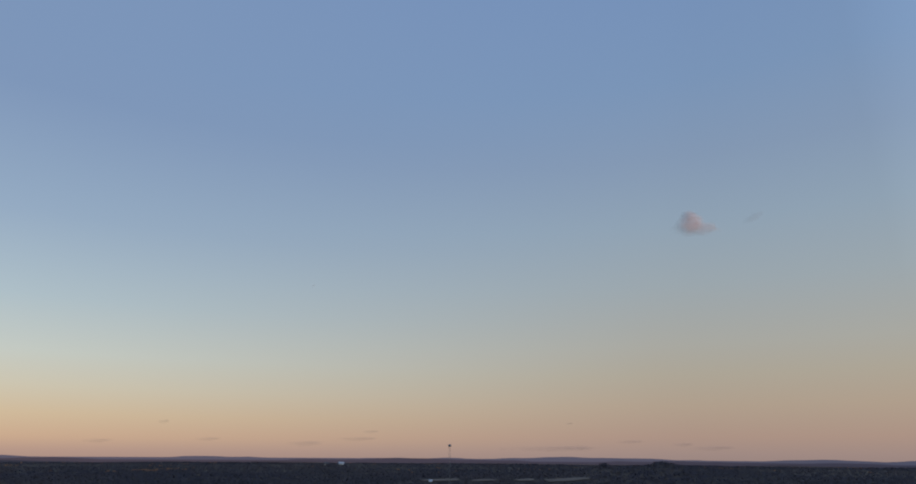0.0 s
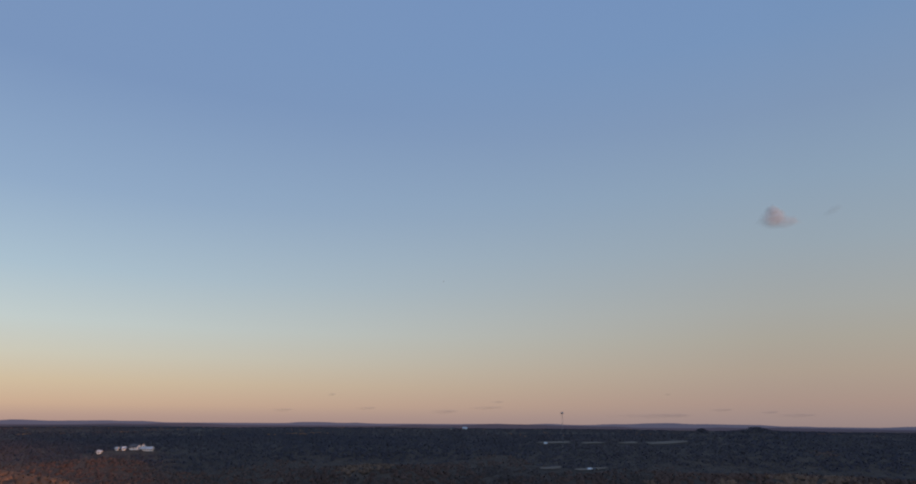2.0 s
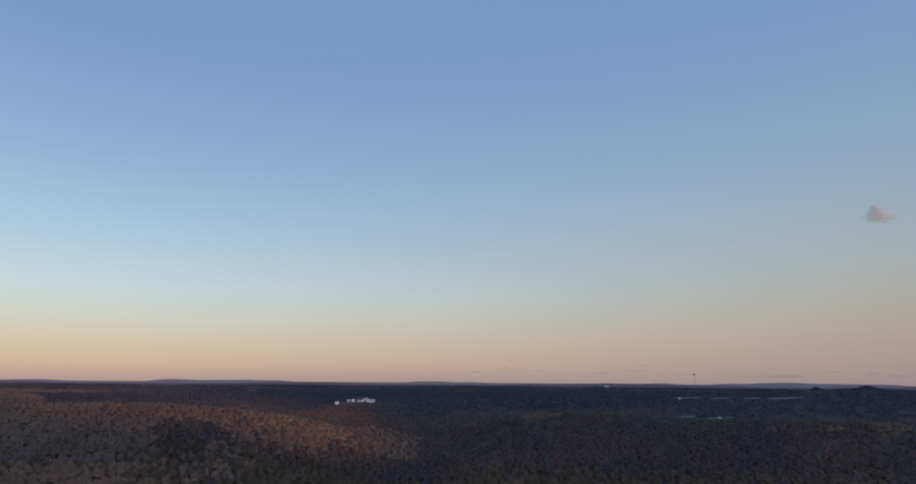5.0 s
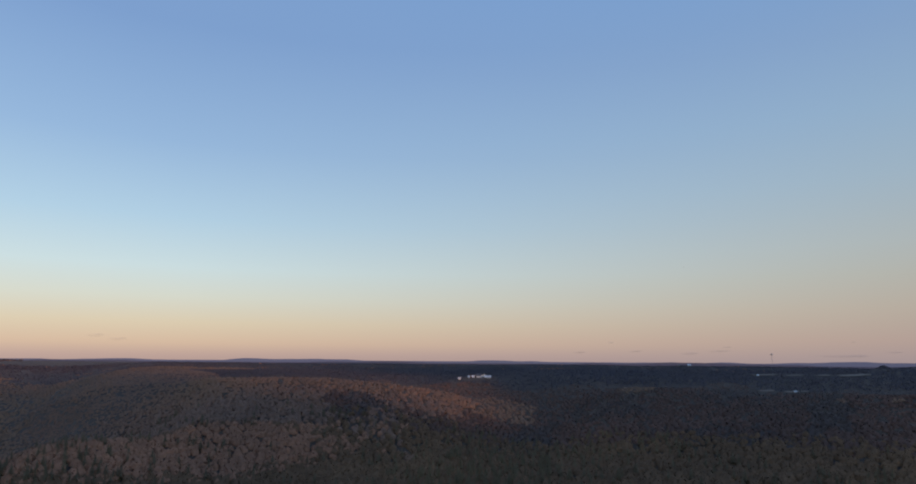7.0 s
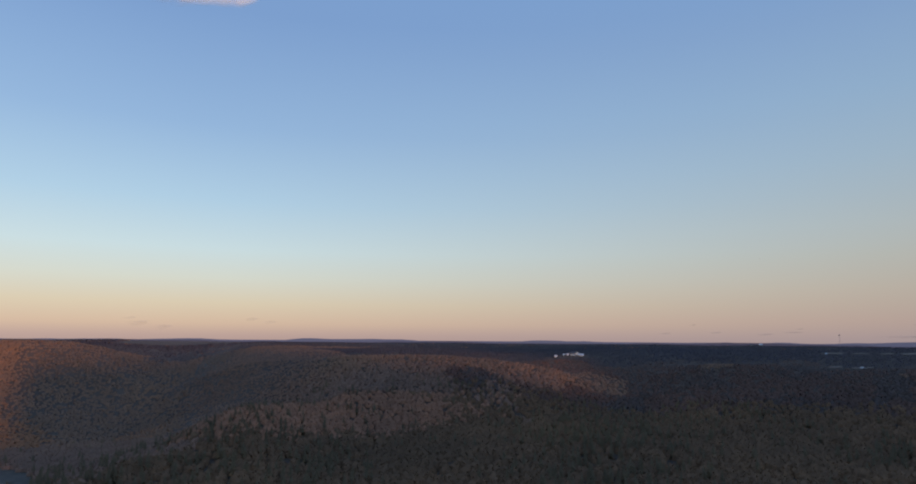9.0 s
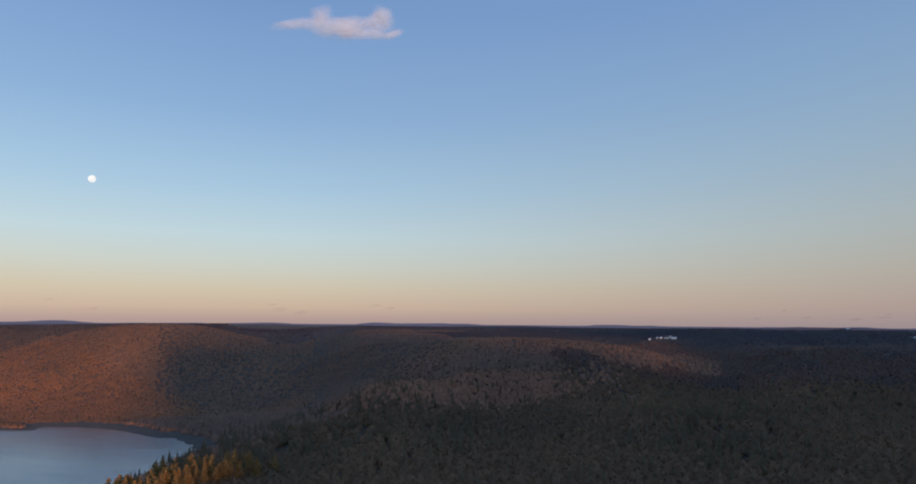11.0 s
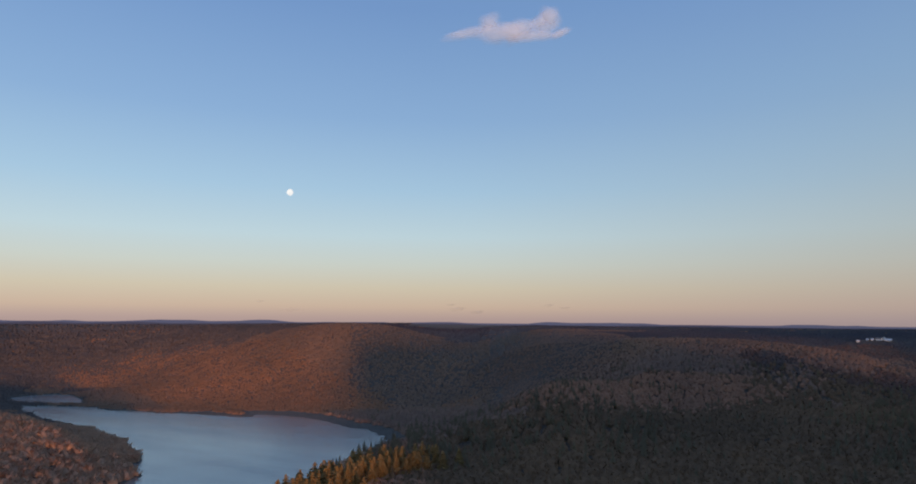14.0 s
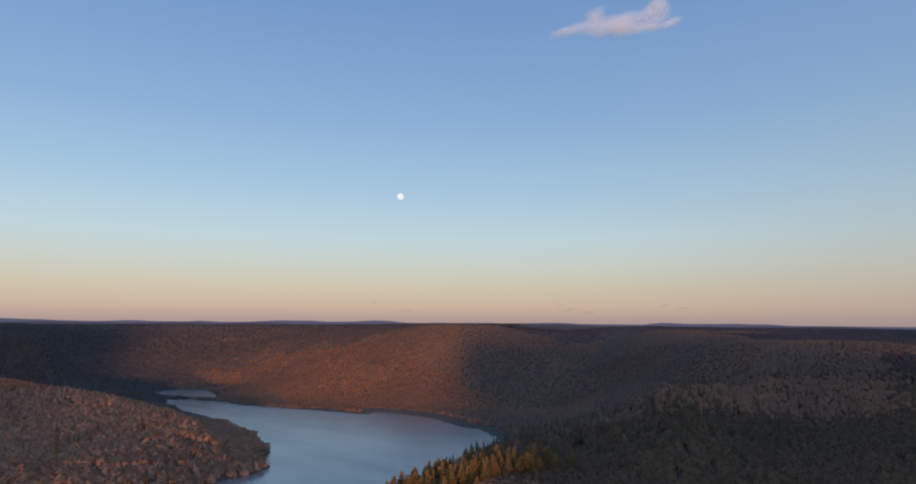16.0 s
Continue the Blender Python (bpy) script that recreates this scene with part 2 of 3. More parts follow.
def lake_edge(x, y):
    """Metres to the lake's shore, negative on the water."""
    best = np.full(np.shape(x), 1e9)
    for (ax, ay, ar), (bx, by, br) in zip(LAKE, LAKE[1:]):
        dx, dy = bx - ax, by - ay
        h = np.clip(((x - ax) * dx + (y - ay) * dy) / (dx * dx + dy * dy), 0, 1)
        best = np.minimum(best, np.hypot(x - ax - h * dx, y - ay - h * dy) - (ar + h * (br - ar)))
    bars = 30 * bell(x, y, -640, 316, 42, 5, 62) + 22 * bell(x, y, -455, 372, 34, 6, 95)      # mud bars
    return best + bars + 2.5 * wave(x, y, 70, 3) + 2 * wave(x, y, 24, 4)


def smooth_max(a, b, soft):
    """The higher of two grounds, rounded where they meet."""
    h = np.clip(0.5 + 0.5 * (a - b) / soft, 0, 1)
    return b + (a - b) * h + soft * h * (1 - h)


def knob(r, az, r0, az0, deep, wide):
    """A rise at a distance and bearing: deep in metres, wide in degrees."""
    return np.exp(-((r - r0) / deep) ** 2 - ((az - az0) / wide) ** 2)


def land(x, y):
    x, y = np.asarray(x, float), np.asarray(y, float)
    r, az = np.hypot(x, y), np.degrees(np.arctan2(x, y))
    front = smooth(y, -200, 100)
    west = np.interp(r, (0, 280, 400, 470, 540, 590, 650, 760, 850, 930, 1200, 2500, 5000),
                     (14, 9, 12, 17, 23, 27, 35, 49, 60, 68.5, 64, 30, -30))
    back = np.interp(az, (-50, -40, -32, -25, -17), (1.55, 1.4, 1.22, 1.08, 1.0))       # the upland's edge draws back
    mid = np.interp(r / back, (0, 280, 380, 440, 480, 510, 530, 560, 600, 700, 900, 1200, 2500, 5000),
                    (14, 9, 13, 22.5, 29, 35, 44, 59, 65.5, 68, 69.2, 66, 30, -30))
    east = np.interp(r, (0, 280, 400, 450, 480, 510, 530, 545, 560, 575, 590, 622, 700, 1000, 1300, 2500, 5000),
                     (14, 11, 15, 24.5, 32, 43, 52, 58, 62, 65.2, 67.4, 69.6, 68.9, 69, 66, 30, -30))
    wm, we = smooth(az, -52, -36), smooth(az, -9, 7)
    z = west + (mid - west) * wm
    z = z + (east - z) * we
    z = z + 1.8 * wave(x, y, 260, 7) * smooth(r, 150, 400) * (1 - smooth(r, 470, 540))
    z = z + 0.5 * wave(x, y, 130, 9) * smooth(r, 640, 700) * (1 - smooth(r, 1000, 1200))
    # the long spur: its crest sinks towards the creek
    crest = 76 + 535 * np.tan(np.radians(np.interp(az, (-30, -19, -14.5, -10, -5.6, -1.8, 2.4, 4, 6, 9), (-1.5, -1.25, -1.16, -1.18, -1.56, -2.06, -3.2, -4.2, -5.8, -9))))
    away = np.sqrt((r - 535 * back) ** 2 + 36) - 6
    z = smooth_max(z, crest - away * np.where(r < 535 * back, 0.55, 0.5) - 40 * (1 - smooth(az, -36, -17)) - 60 * smooth(az, 3, 9), 3.0)
    z = z - 9 * knob(r, az, 515, 4.6, 45, 3.6)                                   # creek
    z = z + 2.6 * knob(r, az, 548, 9.6, 9, 3.2) - 2.5 * knob(r, az, 566, 9.6, 8, 3.6)      # low hump past the creek
    z = z + 3.5 * knob(r, az, 543, 26, 10, 5.5) - 2 * knob(r, az, 562, 26, 9, 6)  # low crest
    z = z + 3.1 * knob(r, az, 572, -0.6, 14, 2.2)                                 # farm shelf
    z = z + 4.2 * knob(r, az, 650, 12.1, 20, 1.3)
    z = z + 4.6 * knob(r, az, 655, 25, 40, 4.5) + 2.2 * knob(r, az, 640, 22.9, 9, 0.3) + 2.4 * knob(r, az, 640, 25.1, 9, 0.6)     # two knolls
    z = z + (11 * bell(x, y, -180, 440, 100, 38, 48) + 6 * bell(x, y, -212, 385, 45, 32, 30)) * (1 - smooth(r, 455, 520))         # pine ridge
    z = z - 5 * bell(x, y, -95, 410, 60, 35, 60)            # slope below the ridge
    z = z - 7 * bell(x, y, -160, 185, 70, 60, 20)
    z = z + 15 * bell(x, y, -540, 560, 120, 95, -40)        # hill over the lake
    z = z - 23 * bell(x, y, -360, 570, 270, 64, -34) * (1 - smooth(az, -30, -22))       # side valley
    z = z + 3 * bell(x, y, -640, 70, 130, 120, 100) + 9 * bell(x, y, -385, 205, 50, 35, 100)       # peninsula
    # the peninsula's back, sinking to its point, with the side arm of the lake behind it
    brow = 70.5 + r * np.tan(np.radians(np.interp(az, (-84, -76.5, -73, -69, -65, -60.5, -57.5), (-2.8, -3.5, -4.2, -5.2, -6.6, -8.4, -9.6))))
    behind = np.interp(az, (-77, -65), (610, 460))
    brow = brow - 15 * smooth(r, behind, behind + 90)
    past = np.interp(az, (-76, -70, -66, -60), (860, 800, 640, 560))
    z = z + (np.minimum(z, brow) - z) * (1 - smooth(az, -59, -57)) * (1 - smooth(r, past - 60, past)) * smooth(r, 250, 330)
    # unseen hills added towards the sun to keep evening light off the low ground
    a = radians(SUN_AZ)
    s, w = x * math.sin(a) + y * math.cos(a), -x * math.cos(a) + y * math.sin(a)
    rim = np.interp(w, RIM_AT, RIM_HIGH)
    z = z * front + (1 - front) * 14 + np.exp(-((s - 900) / 170) ** 2) * (rim - 14) * smooth(w, -800, -500) * (1 - smooth(w, 1000, 1300))
    edge = lake_edge(x, y)
    bank = np.where(edge < 0, np.maximum(edge * 0.15, -4), np.minimum(edge * 0.16, 1.5))
    width = np.maximum(55, 260 - 205 * smooth(255 - y, 0, 40) * smooth(-x, 285, 320) - 200 * smooth(x, -360, -260))
    return bank + smooth(edge, 2, width) * np.maximum(z, 3)


def grid_mesh(name, xs, ys, mat):
    X, Y = np.meshgrid(xs, ys)
    verts = np.stack([X, Y, land(X, Y)], -1).reshape(-1, 3)
    w, h = len(xs), len(ys)
    i = (np.arange(h - 1)[:, None] * w + np.arange(w - 1)[None, :]).ravel()
    quads = np.stack([i, i + 1, i + w + 1, i + w], -1)
    return mesh_of(name, verts, quads, mat)


def mesh_of(name, verts, faces, mat):
    me = bpy.data.meshes.new(name)
    k = faces.shape[1]
    me.vertices.add(len(verts))
    me.vertices.foreach_set("co", np.asarray(verts, np.float32).ravel())
    me.loops.add(faces.size)
    me.loops.foreach_set("vertex_index", faces.astype(np.int32).ravel())
    me.polygons.add(len(faces))
    me.polygons.foreach_set("loop_start", np.arange(0, faces.size, k, dtype=np.int32))
    me.update(calc_edges=True)
    me.materials.append(mat)
    return me


def spaced(inner, outer, step, grow):
    """Even steps inside, growing steps out to the edge."""
    v, out = 0.0, [0.0]
    while v < outer:
        step = step if v < inner else step * grow
        v += step
        out.append(min(v, outer))
    return out


side = spaced(960, 4900, 6.0, 1.09)
axis = np.array([-v for v in reversed(side[1:])] + side)
ground_mesh = grid_mesh("ground", axis, axis, M_EARTH)
ground_mesh.polygons.foreach_set("use_smooth", np.ones(len(ground_mesh.polygons), bool))
ground = tagged(new("ground", ground_mesh), "rolling ground of brown leaf litter with a muddy lake shore", "ground", kind="structure")

# water: one sheet that follows the lake's bed
wx, wy = np.arange(-790, -150, 40.0), np.arange(-40, 480, 40.0)
WX, WY = np.meshgrid(wx, wy)
wi = (np.arange(len(wy) - 1)[:, None] * len(wx) + np.arange(len(wx) - 1)[None, :]).ravel()
water = new("water", mesh_of("water", np.stack([WX, WY, 0 * WX], -1).reshape(-1, 3),
                             np.stack([wi, wi + 1, wi + len(wx) + 1, wi + len(wx)], -1), M_WATER))
tagged(water, "calm grey-blue lake water mirroring the evening sky", "lake", kind="structure")


# ---- woods ----
def spray(root, way, length, spread, rng):
    """A fan of twigs: from its root along a way, widening to two tips."""
    way = way / (np.linalg.norm(way) + 1e-9)
    side = np.cross(way, rng.normal(0, 1, 3))
    side *= spread / (np.linalg.norm(side) + 1e-9)
    tip = root + way * length
    return root, tip + side, tip - side * rng.uniform(0.5, 1.0)


def clump(rng, segments, levels):
    """The dense heart of a crown: an uneven dome through the given (height, radius) levels to its top."""
    turn, rings = rng.uniform(0, 6.283), []
    for z, rad in levels:
        rings.append([(rad * k * math.cos(turn + 6.283 * i / segments), rad * k * math.sin(turn + 6.283 * i / segments), z + rng.uniform(-0.06, 0.06))
                      for i, k in enumerate(rng.uniform(0.72, 1.2, segments))])
    top, tris = (rng.uniform(-0.06, 0.06), rng.uniform(-0.06, 0.06), rng.uniform(0.8, 0.92)), []
    for low, high in zip(rings, rings[1:]):
        for i in range(segments):
            j = (i + 1) % segments
            tris += [(low[i], low[j], high[j]), (low[i], high[j], high[i])]
    return tris + [(rings[-1][i], rings[-1][(i + 1) % segments], top) for i in range(segments)]


def broadleaf(rng, segments, sprays, heart=1.0, reach=1.0):
    """A bare crown: a stem, a dense heart of twigs and fans of twigs that stand out of it; height 1."""
    tris = []
    for a in range(3):
        p, q = a * 2.094, (a + 1) * 2.094
        tris.append(((math.cos(p) * 0.02, math.sin(p) * 0.02, 0), (math.cos(q) * 0.02, math.sin(q) * 0.02, 0), (0, 0, 0.8)))
    tris += clump(rng, segments, ((0.3, 0.36 * heart), (0.64, 0.31 * heart)))
    for k in range(sprays):
        t, up = rng.uniform(0, 6.283), rng.uniform(0.3, 0.75)
        flat = np.array((math.cos(t), math.sin(t), 0.0))
        way = flat * rng.uniform(0.3, 1.1) + np.array((0, 0, rng.uniform(0.35, 1.0)))
        tris.append(spray(flat * rng.uniform(0.1, 0.24) + np.array((0, 0, up)), way, rng.uniform(0.14, 0.26) * reach, rng.uniform(0.04, 0.08), rng))
    return np.array(tris, float)


def conifer(rng):
    """Whorls of drooping, ragged boughs on a straight stem; height 1."""
    tris = []
    for a in range(3):
        p, q = a * 2.094, (a + 1) * 2.094
        tris.append(((math.cos(p) * 0.016, math.sin(p) * 0.016, 0), (math.cos(q) * 0.016, math.sin(q) * 0.016, 0), (0, 0, 0.95)))
    tiers = 8
    for k in range(tiers):
        u = k / (tiers - 1)
        z, rad = 0.16 + 0.80 * u, (0.21 * (1 - u) ** 0.8 + 0.025)
        n, ph = 6, rng.uniform(0, 6.28)
        for i in range(n):
            a = ph + 6.283 * i / n + rng.uniform(-0.25, 0.25)
            R = rad * rng.uniform(0.65, 1.2)
            w = 0.55
            tip = (R * math.cos(a), R * math.sin(a), z - 0.045 - 0.03 * rng.uniform(0, 1))
            l, r = [(R * 0.45 * math.cos(a + s), R * 0.45 * math.sin(a + s), z - 0.015) for s in (-w, w)]
            top = (0, 0, z + 0.09)
            tris += [(top, l, tip), (top, tip, r)]
    return np.array(tris, float)


def tuft(rng):
    """A far crown: an uneven heart and a few fans of twigs; height 1."""
    tris = clump(rng, 5, ((0.3, 0.5),))
    for i in range(4):
        a = 6.283 * i / 4 + rng.uniform(-0.5, 0.5)
        flat = np.array((math.cos(a), math.sin(a), 0.0))
        tris.append(spray(flat * rng.uniform(0.1, 0.25) + np.array((0, 0, rng.uniform(0.2, 0.4))), flat * rng.uniform(0.2, 0.9) + np.array((0, 0, 0.8)),
                          rng.uniform(0.3, 0.55), rng.uniform(0.1, 0.17), rng))
    return np.array(tris, float)


def scatter(rng, n, cond, x0, x1, y0, y1):
    x, y = rng.uniform(x0, x1, n), rng.uniform(y0, y1, n)
    keep = cond(x, y)
    return x[keep], y[keep]


def soft_normals(shape, lift):
    """Crown normals that turn outwards and up, as light falls through a cloud of twigs; faces wound to match."""
    out = shape - np.array((0, 0, 0.3))
    out /= np.linalg.norm(out, axis=2, keepdims=True) + 1e-6
    out = out + np.array((0, 0, lift))
    out /= np.linalg.norm(out, axis=2, keepdims=True)
    flat = np.cross(shape[:, 1] - shape[:, 0], shape[:, 2] - shape[:, 0])
    wrong = (flat * out.mean(1)).sum(1) < 0
    shape, out = shape.copy(), out.copy()
    shape[wrong], out[wrong] = shape[wrong][:, ::-1], out[wrong][:, ::-1]
    return shape, out


def stand(name, shapes, x, y, height, width, rng, mat, label, category, sunk=0.0, lift=0.65):
    """One joined wood of the given trees."""
    z, pieces, normals = land(x, y) - 0.3 - sunk * height, [], []
    pick = rng.integers(0, len(shapes), len(x))
    for k, shape in enumerate(shapes):
        shape, out = soft_normals(shape, lift)
        m = pick == k
        a, h, w = rng.uniform(0, 6.283, m.sum()), height[m], width[m]
        ca, sa = np.cos(a)[:, None, None], np.sin(a)[:, None, None]
        sx, sy, sz = shape[None, :, :, 0], shape[None, :, :, 1], shape[None, :, :, 2]
        w3, h3 = (w * h)[:, None, None], h[:, None, None]
        pieces.append(np.stack([x[m][:, None, None] + w3 * (sx * ca - sy * sa), y[m][:, None, None] + w3 * (sx * sa + sy * ca),
                                z[m][:, None, None] + h3 * sz], -1).reshape(-1, 3))
        nx, ny, nz = out[None, :, :, 0], out[None, :, :, 1], out[None, :, :, 2]
        normals.append(np.stack([nx * ca - ny * sa, nx * sa + ny * ca, nz + 0 * ca], -1).reshape(-1, 3))
    verts = np.concatenate(pieces)
    me = mesh_of(name, verts, np.arange(len(verts)).reshape(-1, 3), mat)
    me.polygons.foreach_set("use_smooth", np.ones(len(me.polygons), bool))
    me.attributes.new("custom_normal", "FLOAT_VECTOR", "POINT").data.foreach_set("vector", np.concatenate(normals).astype(np.float32).ravel())
    return tagged(new(name, me), label, category, kind="stuff")


rng = np.random.default_rng(11)
BARE, FINE, LOW, FIRS, TUFTS = [broadleaf(rng, 6, 17) for _ in range(8)], [broadleaf(rng, 6, 30, 0.9, 1.35) for _ in range(8)], [broadleaf(rng, 5, 7) for _ in range(8)], [conifer(rng) for _ in range(5)], [tuft(rng) for _ in range(8)]


def polar(r, az):
    return r * math.sin(radians(az)), r * math.cos(radians(az))


def in_view(x, y, r0, r1):
    r, az = np.hypot(x, y), np.degrees(np.arctan2(x, y))
    return (r > r0) & (r < r1) & (az > -84) & (az < 58) & (lake_edge(x, y) > 3 + 11 * smooth(y, 325, 350) * smooth(x, -520, -470))


def pines_here(x, y):
    """Where conifers stand thick: the ridge by the lake, the creek, the crest over the lake."""
    p = 0.55 * bell(x, y, -205, 330, 120, 45, 28) + 0.5 * bell(x, y, 20, 430, 110, 45, 5) + 0.45 * bell(x, y, -560, 640, 100, 40, 50)
    return (p + 0.4 * smooth(wave(x, y, 190, 21), 0.35, 0.9) + 0.03) * (1 - 0.9 * smooth(-x, 300, 340) * smooth(-y, -330, -280))


# distance, bearing, half width, half depth
FIELDS = [(*polar(606, 16.8), 7.5, 3.6), (*polar(606, 18.4), 5, 3.0), (*polar(607, 19.9), 4, 3.0), (*polar(607, 21.4), 9, 3.8),
          (*polar(556, 17.0), 4, 1.5), (*polar(556, 18.5), 6, 1.5), (-410, 805, 20, 5)]
FARM = (-7, 571)


def open_land(x, y):
    """True where no tree stands: fields, with the ground before them, and the farm."""
    m = np.zeros(np.shape(x), bool)
    for cx, cy, a, b in FIELDS:
        m |= (((x - cx) / (a + 1.0)) ** 4 + ((y - cy + 1.5) / (b + 2)) ** 2) < 1
    m |= (((x - FARM[0]) / 13) ** 2 + ((y - FARM[1] + 2) / 4) ** 2) < 1
    return m


def near_edge(az):
    """How far out the trees are built limb by limb."""
    return np.interp(az, (-34, -26), (566, 500))


bx, by = scatter(rng, 66000, lambda x, y: in_view(x, y, 205, 575), -580, 480, -20, 575)
ex, ey = scatter(rng, 60000, lambda x, y: in_view(x, y, 415, 575), -480, 480, 180, 575)      # the trees stand closer where they are lower
bx, by = np.concatenate([bx, ex]), np.concatenate([by, ey])
baz, br = np.degrees(np.arctan2(bx, by)), np.hypot(bx, by)
inside = br < near_edge(baz) + rng.uniform(-8, 8, len(bx))
bx, by, baz, br = bx[inside], by[inside], baz[inside], br[inside]
is_pine = rng.uniform(0, 1, len(bx)) < pines_here(bx, by)
low = np.where(baz < -30, np.interp(br, (420, 570), (1, 0.62)), np.interp(br, (380, 440, 500), (1, 0.82, 0.58)))
# band of slope whose trees are coloured as if sunlit
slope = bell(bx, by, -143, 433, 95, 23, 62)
# grey marks the trees that take the shade-darkened twig colour
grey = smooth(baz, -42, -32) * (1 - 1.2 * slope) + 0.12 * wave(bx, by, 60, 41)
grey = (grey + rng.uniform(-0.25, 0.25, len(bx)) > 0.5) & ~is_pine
brown = ~is_pine & ~grey
dusky = brown | grey
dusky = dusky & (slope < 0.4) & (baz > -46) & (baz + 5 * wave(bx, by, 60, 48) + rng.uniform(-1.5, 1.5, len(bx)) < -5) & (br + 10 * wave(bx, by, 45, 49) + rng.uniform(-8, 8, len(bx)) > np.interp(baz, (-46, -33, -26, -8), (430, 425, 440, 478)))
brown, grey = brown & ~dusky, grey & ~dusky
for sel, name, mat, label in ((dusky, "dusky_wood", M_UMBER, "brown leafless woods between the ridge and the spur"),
                              (grey, "shade_toned_wood", M_TWIG_DARK, "bare trees in a dense wood, their colour darkened as in shade"),
                              (brown & (baz > -40), "sun_toned_wood", M_SUN_TONED, "bare trees along the slope, sunlight put into their russet colour"),
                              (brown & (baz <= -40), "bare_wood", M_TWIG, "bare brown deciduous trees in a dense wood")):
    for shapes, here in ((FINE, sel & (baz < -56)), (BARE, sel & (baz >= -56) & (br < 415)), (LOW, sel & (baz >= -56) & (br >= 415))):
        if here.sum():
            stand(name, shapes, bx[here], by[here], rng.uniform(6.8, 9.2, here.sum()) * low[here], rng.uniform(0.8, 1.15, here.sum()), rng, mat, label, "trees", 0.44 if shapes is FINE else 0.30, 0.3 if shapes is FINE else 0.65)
thin = is_pine & (rng.uniform(0, 1, len(bx)) < 0.34)
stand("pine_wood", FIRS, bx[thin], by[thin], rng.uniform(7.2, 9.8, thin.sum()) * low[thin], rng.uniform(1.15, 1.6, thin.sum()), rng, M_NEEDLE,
      "dark green conifers among the bare trees", "trees")

# the woods beyond the lake and on the far plateau
fx, fy = scatter(rng, 240000, lambda x, y: in_view(x, y, 480, 1010) & ~open_land(x, y), -1010, 860, 60, 1010)
kx, ky = scatter(rng, 115000, lambda x, y: in_view(x, y, 500, 960) & (x < -0.9 * y), -900, -340, 60, 760)      # the hill over the lake, tree by tree
qx, qy = scatter(rng, 34000, lambda x, y: in_view(x, y, 940, 1400) & (x < -0.75 * y), -1400, -500, 60, 1120)      # and the upland behind it
fx, fy = np.concatenate([fx, kx, qx]), np.concatenate([fy, ky, qy])
fr, faz = np.hypot(fx, fy), np.degrees(np.arctan2(fx, fy))
front_zone = (faz > -30 + 3 * wave(fx, fy, 50, 46)) & (fr < 690)
ok = (fr > near_edge(faz) - 5) & ~front_zone
fx, fy, fr, faz = fx[ok], fy[ok], fr[ok], faz[ok]
# inner and outer outline the hill's sunlit patch, drawn by tree colour
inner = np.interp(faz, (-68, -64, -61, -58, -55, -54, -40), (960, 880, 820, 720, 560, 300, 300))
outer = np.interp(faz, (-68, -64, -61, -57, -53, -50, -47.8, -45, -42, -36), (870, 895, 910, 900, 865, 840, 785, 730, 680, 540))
lit_patch = (0.78 + 0.3 * smooth(faz, -62, -54)) * smooth(fr, inner - 30, inner + 30) * (1 - smooth(fr, outer - 35, outer + 45))
lit_patch = lit_patch + 0.28 * wave(fx, fy, 90, 34) + 0.12 * wave(fx, fy, 26, 35) + rng.uniform(-0.3, 0.3, len(fx)) > 0.5
lit_patch = lit_patch | ((faz < -60) & (fy < 250) & (fr < 760))       # the peninsula
plateau = (fr + 25 * wave(fx, fy, 120, 43) + 10 * wave(fx, fy, 30, 44) + rng.uniform(-15, 15, len(fx)) > np.interp(faz, (-40, -30, -24, -19, -16), (850, 810, 770, 700, 640))) & ~lit_patch
# left end and upland behind the hill's crest, darkened by colour as unlit
far_left = ((faz + 3 * wave(fx, fy, 80, 42) < -64) | (plateau & (faz + 2 * wave(fx, fy, 60, 42) < -40))) & ~lit_patch
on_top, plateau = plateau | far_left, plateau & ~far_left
far_left = far_left & (rng.uniform(0, 1, len(fx)) < 0.72)
plateau = plateau & (rng.uniform(0, 1, len(fx)) < 0.36)
for sel, name, mat, label in ((lit_patch, "distant_wood", M_SCRUB, "bare woods on the hill over the lake, reddened for low sun"),
                              (far_left, "hazy_wood", M_HAZE_SHADE, "woods beyond the lake, haze and shade put into their colour"),
                              (plateau, "plateau_wood", M_HAZE_NAVY, "far plateau woods toned navy for haze and shade"),
                              (~lit_patch & ~on_top, "valley_wood", M_DUSK_WOOD, "dark mixed woods in the side valley")):
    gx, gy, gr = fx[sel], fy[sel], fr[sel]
    size = np.interp(gr, (560, 640, 720, 900, 950, 1200), (0.78, 0.66, 0.6, 0.5, 0.74, 1.15)) * rng.uniform(0.8, 1.2, len(gx)) * np.where(faz[sel] > -30, 0.7, np.where((faz[sel] < -42) & lit_patch[sel], 0.74, 1.0))
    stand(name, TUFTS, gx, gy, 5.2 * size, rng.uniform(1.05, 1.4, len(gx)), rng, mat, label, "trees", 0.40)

# finer growth on the spur, round the creek and on the near plateau
sx, sy = scatter(rng, 240000, lambda x, y: in_view(x, y, 494, 692) & ~open_land(x, y), -360, 600, 240, 700)
sr, saz = np.hypot(sx, sy), np.degrees(np.arctan2(sx, sy))
